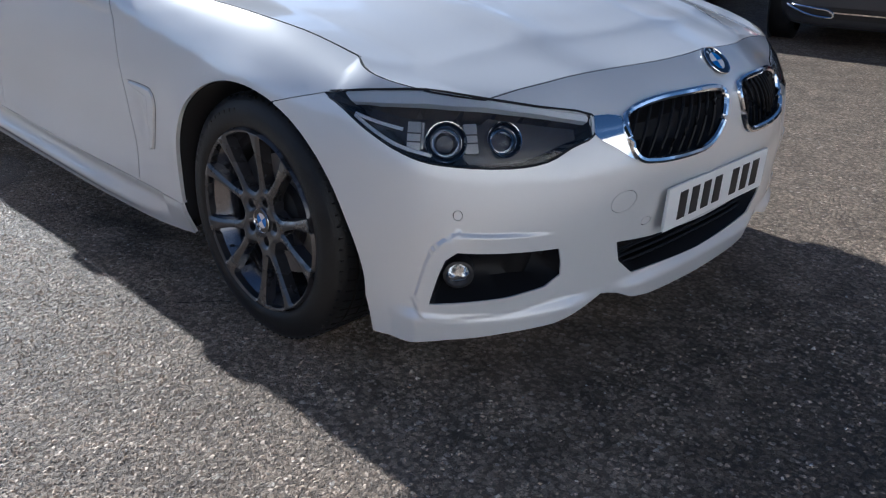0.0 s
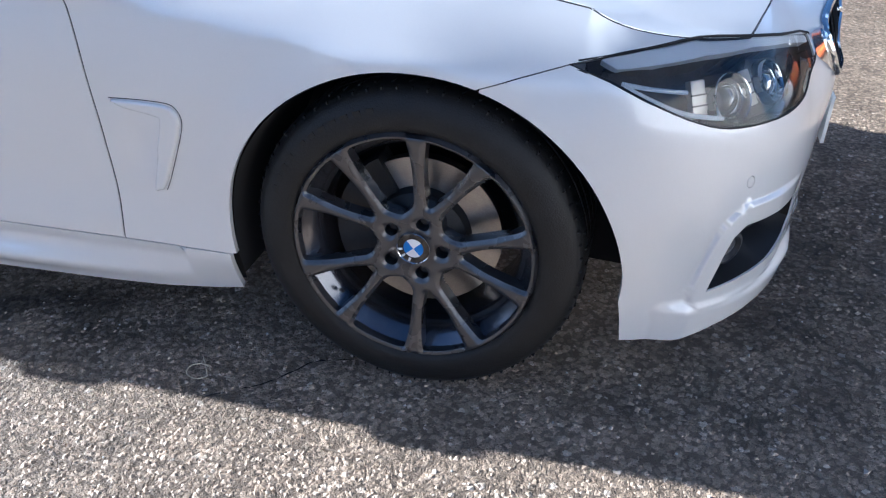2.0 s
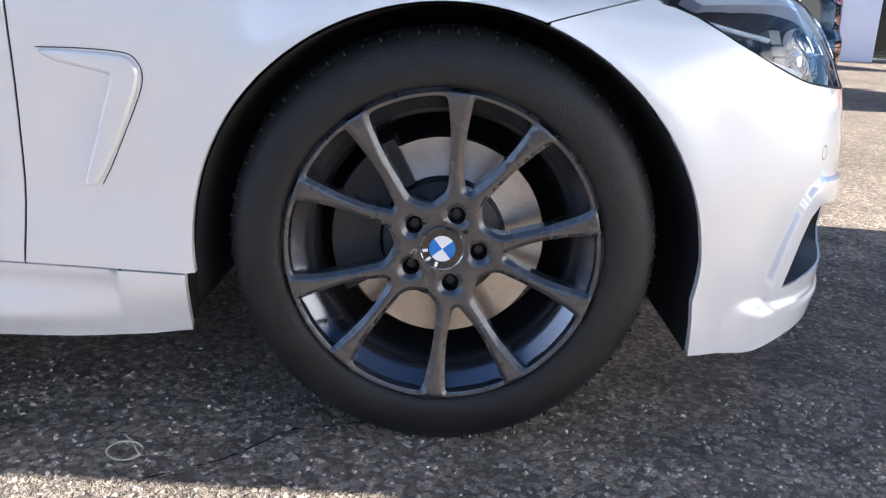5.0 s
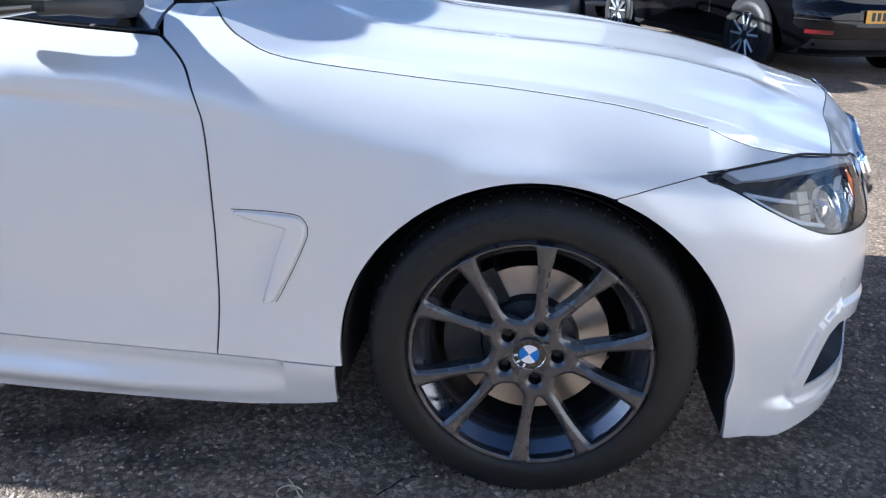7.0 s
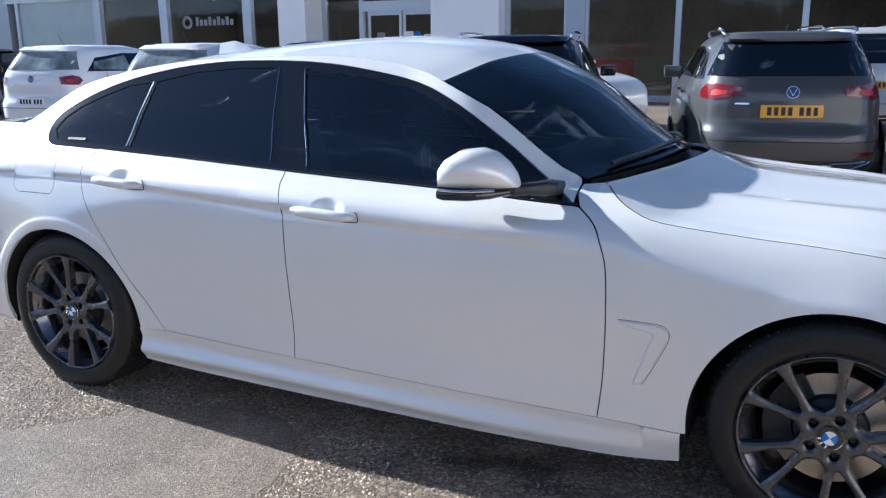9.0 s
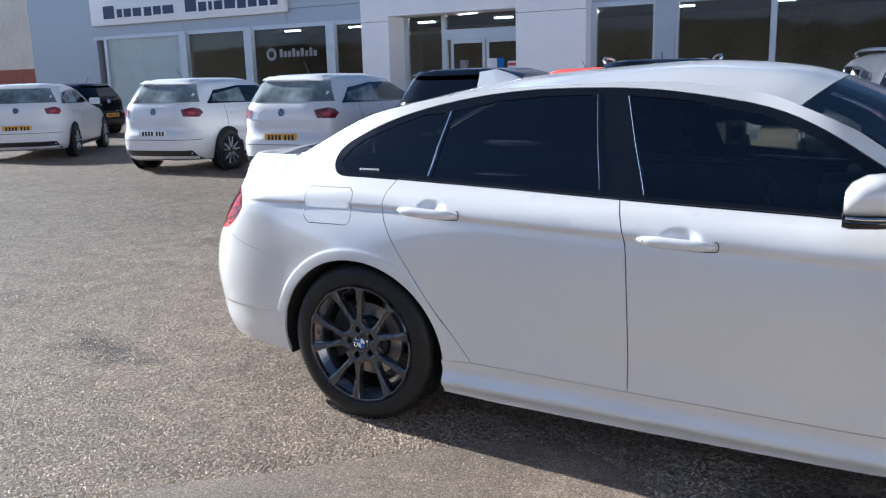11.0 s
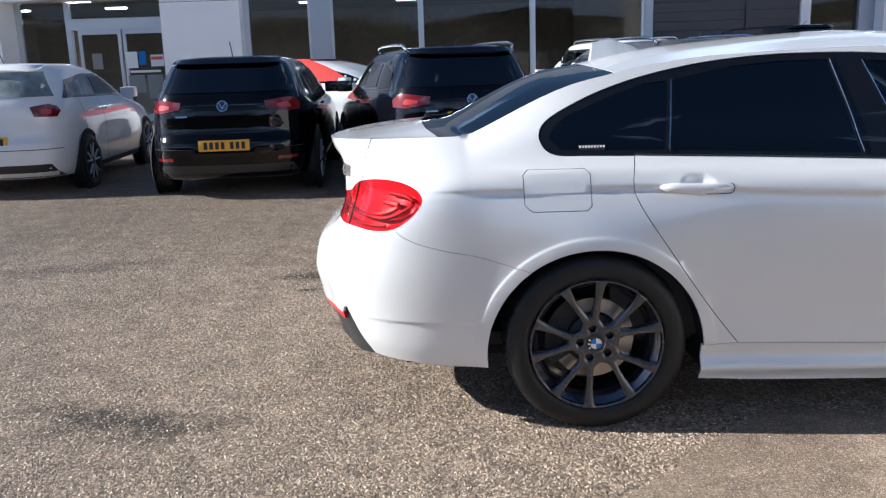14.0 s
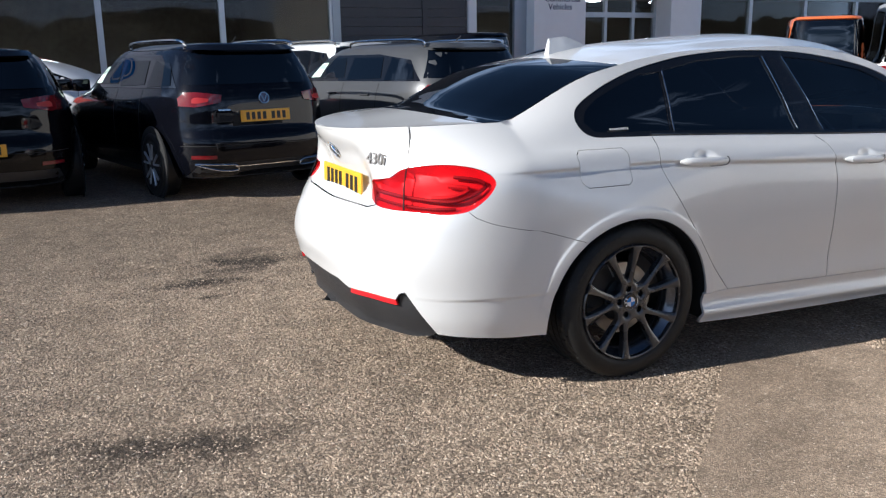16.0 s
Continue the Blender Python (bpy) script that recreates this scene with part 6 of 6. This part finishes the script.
for i, (x, w, h, c) in enumerate(((-24.5, 1.6, 1.1, (.3, .2, .12)), (-18.2, 2.2, .9, (.06, .06, .07)), (-13, 1.2, 1.1, (.4, .4, .4)), (-7.2, 1.4, 1.0, (.32, .05, .04)), (-4.6, 1.7, .9, (.10, .11, .13)), (-1.9, 2.0, 1.2, (.28, .17, .10)), (.6, 1.3, .9, (.35, .35, .36)), (10.8, 1.4, 1.1, (.4, .3, .2)), (16, 2, 1.1, (.2, .2, .22)))):
    part("display_desk", box(x, y0 + 4.2 + .6 * (i % 3), .03, x + w, y0 + 5.2 + .6 * (i % 3), h, .03), material("desk_finish", c, .4, noise_scale=3), show)
# plain warehouse at the far end
ware = thing("warehouse", "cream corrugated warehouse above a low red brick wall", "building")
part("plinth", box(-60, y0 + 5.8, 0, -31.2, y0 + 6.3, 2.3), BRICK_R, ware, smooth=False)
corr = Geo()
xs = np.arange(-60, -31, .11)
for i, x in enumerate(xs):
    yy = y0 + 5.75 + (.04 if i % 2 else 0)
    corr.v += [(x, yy, 2.3), (x, yy, 7.5)]
corr.f = [(2 * i, 2 * i + 2, 2 * i + 3, 2 * i + 1) for i in range(len(xs) - 1)]
part("corrugated_wall", corr, CORR, ware, smooth=False)
part("side_wall", box(-31.2, y0 + .4, 0, -30.9, y0 + 6.3, 7.5), CORR, ware, smooth=False)
part("notice", box(-37.5, y0 + 5.70, 1.55, -36.8, y0 + 5.74, 2.2), material("notice_yellow", (.7, .55, .15), .5), ware, smooth=False)
part("notice", box(-33.4, y0 + 5.70, 1.4, -31.9, y0 + 5.74, 2.25), material("notice_red", (.62, .06, .04), .5), ware, smooth=False)
wall("end_wall", -30.9, -27.2, 0, 6.0, PANEL_G, .1, .3)


# ---- the parked cars ----
RED_DARK = material("dark_red_lamp", (0.14, 0.004, 0.006), 0.12, coat=0.8)
# opaque panes: light seen through and mirrored is painted in as grey mottle
LIT_GLASS = material("car_glass_painted_light", (0.17, 0.20, 0.21), 0.06, spec=0.8, noise_scale=1.6, spread=.75, fine=5)
CARD = material("price_card", (0.62, 0.78, 0.68), 0.4, noise_scale=6, spread=0.15)


def parked(name, label, at, yaw, colour, length=4.25, width=1.79, height=1.46, estate=False, plate=PLATE_Y, rails=False, metal=0.0, lamp="wide", roof=None, tint=TINT, spokes=True):
    """A hatchback or estate: its tail's middle stands at `at`, its nose turned by yaw from +y."""
    c = thing(name, label, "car", group="parked cars")
    mat = paint(name + "_paint", colour, .10, .30, metal)
    L, W = length, width / 2
    belt = .985
    back = Curve([(.20, .12), (.27, .04), (.36, .008), (.48, .0), (.585, .006), (.64, .040), (.70, .062), (.84, .066), (belt, .085), (1.08, .13), (1.25, .215 if estate else .26), (height - .06, .33 if estate else .39), (height, .47 if estate else .55)])
    nose = Curve([(.20, L - .06), (.35, L), (.55, L - .01), (.70, L - .06), (.82, L - .22), (.92, L - .60), (belt, L - 1.0), (1.12, L - 1.32), (1.25, L - 1.62), (height - .06, L - 2.0), (height, L - 2.3)])
    half_w = Curve([(.20, W - .06), (.32, W - .02), (.50, W), (.70, W), (.88, W - .02), (belt, W - .06), (1.12, W - .12), (1.25, W - .18), (height - .06, W - .28), (height, W - .42)])
    n = 5.0

    def ring_at(a, z):
        b, f, w = back(z), nose(z), half_w(z)
        ca, sa = math.cos(a), math.sin(a)
        return np.array(((b + f) / 2 - (f - b) / 2 * math.copysign(abs(ca) ** (2 / n), ca), w * math.copysign(abs(sa) ** (2 / n), sa), z))

    def tail_at(y, z):
        b, f, w = back(z), nose(z), half_w(z)
        return np.array(((b + f) / 2 - (f - b) / 2 * max(1 - min(abs(y / w), 1) ** n, 0) ** (1 / n), y, z))

    def flank(x, z):
        b, f, w = back(z), nose(z), half_w(z)
        k = (x - (b + f) / 2) / ((f - b) / 2)
        return np.array((x, -w * max(1 - min(abs(k), 1) ** n, 0) ** (1 / n), z))
    zs = [.20, .23, .27, .31, .36, .42, .48, .54, .585, .61, .64, .67, .70, .76, .82, .88, .94, belt, 1.05, 1.13, 1.21, 1.29, 1.36, height - .06, height - .025, height]
    k = 72
    an = [2 * math.pi * i / k for i in range(k)]
    an = [a - .16 * math.sin(4 * a) for a in an]
    g = Geo()
    g.v = [tuple(ring_at(a, z)) for z in zs for a in an]
    g.f = [(i * k + j, i * k + (j + 1) % k, (i + 1) * k + (j + 1) % k, (i + 1) * k + j) for i in range(len(zs) - 1) for j in range(k)]
    mid = len(g.v)
    ctr = np.mean([g.v[(len(zs) - 1) * k + j] for j in range(k)], 0)
    g.v.append((ctr[0], 0, height + .018))
    g.f += [((len(zs) - 1) * k + j, (len(zs) - 1) * k + (j + 1) % k, mid) for j in range(k)] + [tuple(range(k))[::-1]]
    part("body", g, mat, c, angle=60)

    def add(nm, poly, surface, m, lift=.004, both=False, lab="", parent=None, step=.07):
        v, f, nn = sheet(poly, surface, step=step, lip=0, shrink=0)
        ctr_ = np.array((L / 2, 0, .7))
        v = [np.array(p) for p in v]
        h = 1e-3
        out = []
        for p in v:
            d = np.array((p[0] - ctr_[0], 0, 0)) if surface is tail_at else np.array((0, p[1], 0))
            d = d / (np.linalg.norm(d) + 1e-9)
            out.append(tuple(p + d * lift + (0, 0, lift * .4)))
        f = [q[::-1] for q in f] if surface is tail_at else f
        ob = part(nm, Geo().add(out, f), m, parent or c, lab)
        if both:
            part(nm, mirrored(Geo().add(out, f)), m, parent or c, lab)
        return ob
    if roof:
        i0 = zs.index(1.05)
        st = Geo()
        st.v = [(x + .02 * (x - ctr[0]), y * 1.03, z + .02) for x, y, z in g.v[i0 * k:]]
        st.f = [(i * k + j, i * k + (j + 1) % k, (i + 1) * k + (j + 1) % k, (i + 1) * k + j) for i in range(len(zs) - 1 - i0) for j in range(k) if not 25 < j < 47] + [((len(zs) - 1 - i0) * k + j, (len(zs) - 1 - i0) * k + (j + 1) % k, len(st.v) - 1) for j in range(k)]
        part("soft_top", st, roof, c, "red fabric soft top")
    # rear window, lamps, plate, badge, lower bumper
    zt = height - .09
    wt, wb = half_w(zt) - .07, half_w(1.09) - .08
    add("rear_window", [(-wb, 1.09), (wb, 1.09), (wt, zt), (-wt, zt)], tail_at, tint, .005)
    add("spoiler", [(-wt, height - .085), (wt, height - .085), (wt - .03, height - .035), (-wt + .03, height - .035)], tail_at, mat, .05)
    w8 = half_w(.85)
    if lamp == "wide":
        lp = [(w8 - .46, .995), (w8 - .24, 1.025), (w8 - .17, 1.02), (w8 - .125, .965), (w8 - .12, .895), (w8 - .22, .885), (w8 - .44, .925)]
    else:
        lp = [(w8 - .36, .980), (w8 - .20, 1.010), (w8 - .14, .985), (w8 - .11, .93), (w8 - .13, .865), (w8 - .32, .875)]
    add("tail_light", lp, tail_at, RED_DARK, .008, True, "red tail light")
    add("light_bar", shrunk(lp, .40, 0, -.012), tail_at, RED_BAR, .011, True)
    z_p = .79 if estate else (.62 if lamp == "round" else .56)
    add("number_recess", [(-.34, z_p - .09), (.34, z_p - .09), (.30, z_p + .09), (-.30, z_p + .09)], tail_at, mat, .002)
    m = Matrix.Translation((tail_at(0, z_p)[0] - .012, 0, z_p)) @ Matrix.Rotation(-math.pi / 2, 4, "Z") @ Matrix.Rotation(radians(-4), 4, "X")
    number_plate(c, m, plate)
    m = Matrix.Translation((tail_at(0, .955)[0] - .008, 0, .955)) @ Matrix.Rotation(-math.pi / 2, 4, "Z") @ Matrix.Rotation(radians(-10), 4, "X")
    part("emblem", moved(lathe([(.046, .0), (.048, .008), (.056, .008), (.058, .0)], 28), m), CHROME, c)
    part("emblem_face", moved(lathe([(0, .003), (.046, .003)], 28), m), SIGN_B, c)
    for a in (-28, 28):
        part("emblem_stroke", moved(box(-.004, -.007, -.036, .004, -.003, .036), m @ Matrix.Translation((.016 * (1 if a > 0 else -1), 0, 0)) @ Matrix.Rotation(radians(a), 4, "Y")), CHROME, c, smooth=False)
    part("model_bar", moved(box(-.06, -.003, -.008, .06, .003, .008), m @ Matrix.Translation((-.42, 0, -.10))), CHROME, c, smooth=False)
    add("lower_bumper", [(-W + .16, .21), (W - .16, .21), (W - .22, .36), (-W + .22, .36)], tail_at, PLASTIC, .006)
    if lamp != "round":
        add("bumper_reflector", [(W - .36, .40), (W - .17, .40), (W - .17, .435), (W - .36, .435)], tail_at, RED_DARK, .008, True)
    add("boot_line", [(-w8 + .10, .520), (w8 - .10, .520), (w8 - .10, .528), (-w8 + .10, .528)], tail_at, GAP, .003)
    # side windows and door lines
    r0 = back(1.2) + .22
    zt2 = height - .13
    wx = [(r0, 1.06), (L - 1.22, 1.03), (L - 1.62, 1.18), (L - 2.05, zt2), (r0 + .9, zt2 + .005), (r0 + .25, zt2 - .06)]
    add("window_frame", wx, flank, TRIM, .004, True)
    nb = 3 if estate else 2
    cuts = [(r0 + .10, r0 + .62), (r0 + .70, r0 + 1.45), (r0 + 1.53, L - 1.42)] if estate else [(r0 + .12, r0 + .95), (r0 + 1.03, L - 1.42)]
    for a, b in cuts:
        top_a = zt2 - .03 if a > r0 + .2 else zt2 - .12
        pane = [(a, 1.085), (b, 1.06), (b - (.55 if b > L - 1.5 else .02), zt2 - .03), (a + .08, top_a)]
        add("side_window", pane, flank, PANE if b > L - 1.5 else tint, .008, True)
    for x in (r0 + .70 if estate else r0 + .35, r0 + 1.49 if estate else r0 + .99, L - 1.20):
        add("door_line", [(x, .30), (x + .008, .30), (x + .008, 1.03), (x, 1.03)], flank, GAP, .003, True)
    for x in (r0 + .85 if estate else r0 + .45, r0 + 1.62 if estate else r0 + 1.10):
        hp = flank(x, .90)
        for s in (1, -1):
            part("door_handle", box(x, s * hp[1] - .02, .888, x + .20, s * hp[1] + .02, .915, .008), mat, c)
    add("sill_trim", [(.95, .205), (L - .95, .205), (L - .95, .27), (.95, .27)], flank, PLASTIC, .006, True)
    if rails:
        for s in (1, -1):
            pts = [(back(1.4) + .25, s * (half_w(height - .05) - .04), height - .05), (back(1.4) + .36, s * (half_w(height - .05) - .02), height + .025), (L - 2.6, s * (half_w(height - .05) - .02), height + .03), (L - 2.42, s * (half_w(height - .05) - .04), height - .04)]
            part("roof_rail", tube(spline(pts, 5), .016, 8), CHROME, c)
        # a price card behind the left front window, and bright trim round the exhausts
        v, f, nn = sheet([(L - 2.02, 1.09), (L - 1.76, 1.08), (L - 1.90, 1.26), (L - 2.10, 1.265)], flank, step=.08, lip=0, shrink=0)
        part("price_card", Geo().add([(x, -y + .012, z) for x, y, z in v], [q[::-1] for q in f]), CARD, c, "pale green and white price card")
        for s in (1, -1):
            loop = [tail_at(s * y, z) + (-.012, 0, 0) for y, z in ((.34, .285), (.50, .29), (.66, .335), (.70, .355), (.60, .352), (.48, .345), (.36, .335))]
            part("exhaust_trim", tube(spline(loop, 4, True), .008, 6, True), CHROME, c)
        add("chrome_line", [(-.36, .312), (.36, .312), (.36, .322), (-.36, .322)], tail_at, CHROME, .012)
    part("aerial", tube([(back(1.4) + .42, 0, height), (back(1.4) + .30, 0, height + (.07 if estate else .16))], .006, 6), PLASTIC, c)
    for s in (1, -1):
        mp = box(L - 1.62, s * (W + .015) - .10, .99, L - 1.47, s * (W + .015) + .10, 1.13, .035)
        part("door_mirror", mp, mat if not metal == 9 else PLASTIC, c)
    # wheels in dark arches
    for x in (.78, .78 + L * .615):
        for s in (1, -1):
            yy = s * (W - .010)
            rot = Matrix.Rotation(0 if s < 0 else math.pi, 4, "Z")
            mm = Matrix.Translation((x, yy, .315)) @ rot
            part("arch", moved(lathe([(0, .004), (.365, .004), (.372, -.01)], 32), mm @ Matrix.Translation((0, 0, .01))), GAP, c)
            w_ = part("wheel", moved(lathe([(0, .002), (.06, .004), (.075, -.004), (.20, -.012), (.215, .010), (.222, .012), (.225, .006)], 40), mm @ Matrix.Translation((0, -.012, 0))), IRON, c)
            part("tyre", moved(lathe([(.222, .008), (.25, .020), (.29, .018), (.310, .004), (.315, -.02), (.315, -.17), (.25, -.19)], 40), mm @ Matrix.Translation((0, -.004, 0))), RUBBER, w_)
            for q in range(5):
                for dq in (-9, 9):
                    a = radians(90 + 72 * q + dq)
                    a2 = radians(90 + 72 * q + dq * 1.6)
                    part("spoke", moved(tube([(.05 * math.cos(a), -.018, .05 * math.sin(a)), (.212 * math.cos(a2), -.022, .212 * math.sin(a2))], .012, 5), mm), FRAME_G if spokes else ALLOY, w_)
    c.matrix_world = Matrix.Translation(at) @ Matrix.Rotation(radians(90 + yaw), 4, "Z")
    return c


BLACKP, DARKG, GREYP = (0.003, 0.003, 0.004), (0.004, 0.0045, 0.008), (0.072, 0.074, 0.079)
parked("hatchback", "white hatchback with a yellow rear plate and red lamps", (-8.26, 5.35, 0), 4, (.74, .75, .77), 4.05, 1.75, 1.45, lamp="round", tint=LIT_GLASS)
parked("hatchback", "white hatchback with a plain white rear plate", (-11.1, 5.75, 0), 6, (.74, .75, .77), 4.05, 1.75, 1.45, lamp="round", plate=PLATE_W, tint=LIT_GLASS)
parked("hatchback", "white hatchback parked askew at the end of the row", (-15.6, 6.6, 0), 38, (.76, .76, .76), 4.05, 1.75, 1.45, lamp="round", tint=LIT_GLASS)
parked("hatchback", "glossy black hatchback with dark tinted rear window", (-5.53, 4.85, 0), 2, BLACKP, 4.26, 1.79, 1.45, metal=.3)
parked("estate_car", "dark blue-black estate with silver roof rails", (-2.97, 4.6, 0), 13, DARKG, 4.56, 1.79, 1.48, True, rails=True, metal=.3, lamp="wide")
parked("estate_car", "dark grey estate with silver roof rails", (-.38, 4.75, 0), 12, GREYP, 4.56, 1.79, 1.48, True, rails=True, metal=.25, lamp="wide")
parked("hatchback", "black hatchback with twin exhausts and tinted glass", (3.05, 5.6, 0), 22, BLACKP, 4.26, 1.79, 1.45, metal=.3)
parked("estate_car", "silver-grey estate with roof rails facing the showroom", (.4, 10.4, 0), 14, (.62, .63, .63), 4.6, 1.82, 1.60, True, rails=True, metal=.15)
parked("hatchback", "white cabriolet with a red folded fabric roof", (-6.95, 12.1, 0), -112, (.74, .75, .77), 4.2, 1.80, 1.42, lamp="round", tint=PANE, roof=material("red_fabric", (.50, .03, .02), .8, noise_scale=20))
parked("estate_car", "black van-like car parked before the dark cladding", (4.5, 13.3, 0), 20, BLACKP, 4.6, 1.9, 1.85, True)
parked("hatchback", "dark car parked by the showroom windows", (-20.5, 13.0, 0), 100, DARKG, 4.3, 1.8, 1.45)
parked("van", "orange crew-cab van beside the far entrance", (9.3, 8.7, 0), -45, (.50, .13, .04), 4.6, 1.95, 2.02, True)
parked("van", "tall white van parked next to the orange one", (10.35, 7.2, 0), -45, (.74, .75, .77), 4.9, 1.98, 2.3, True)
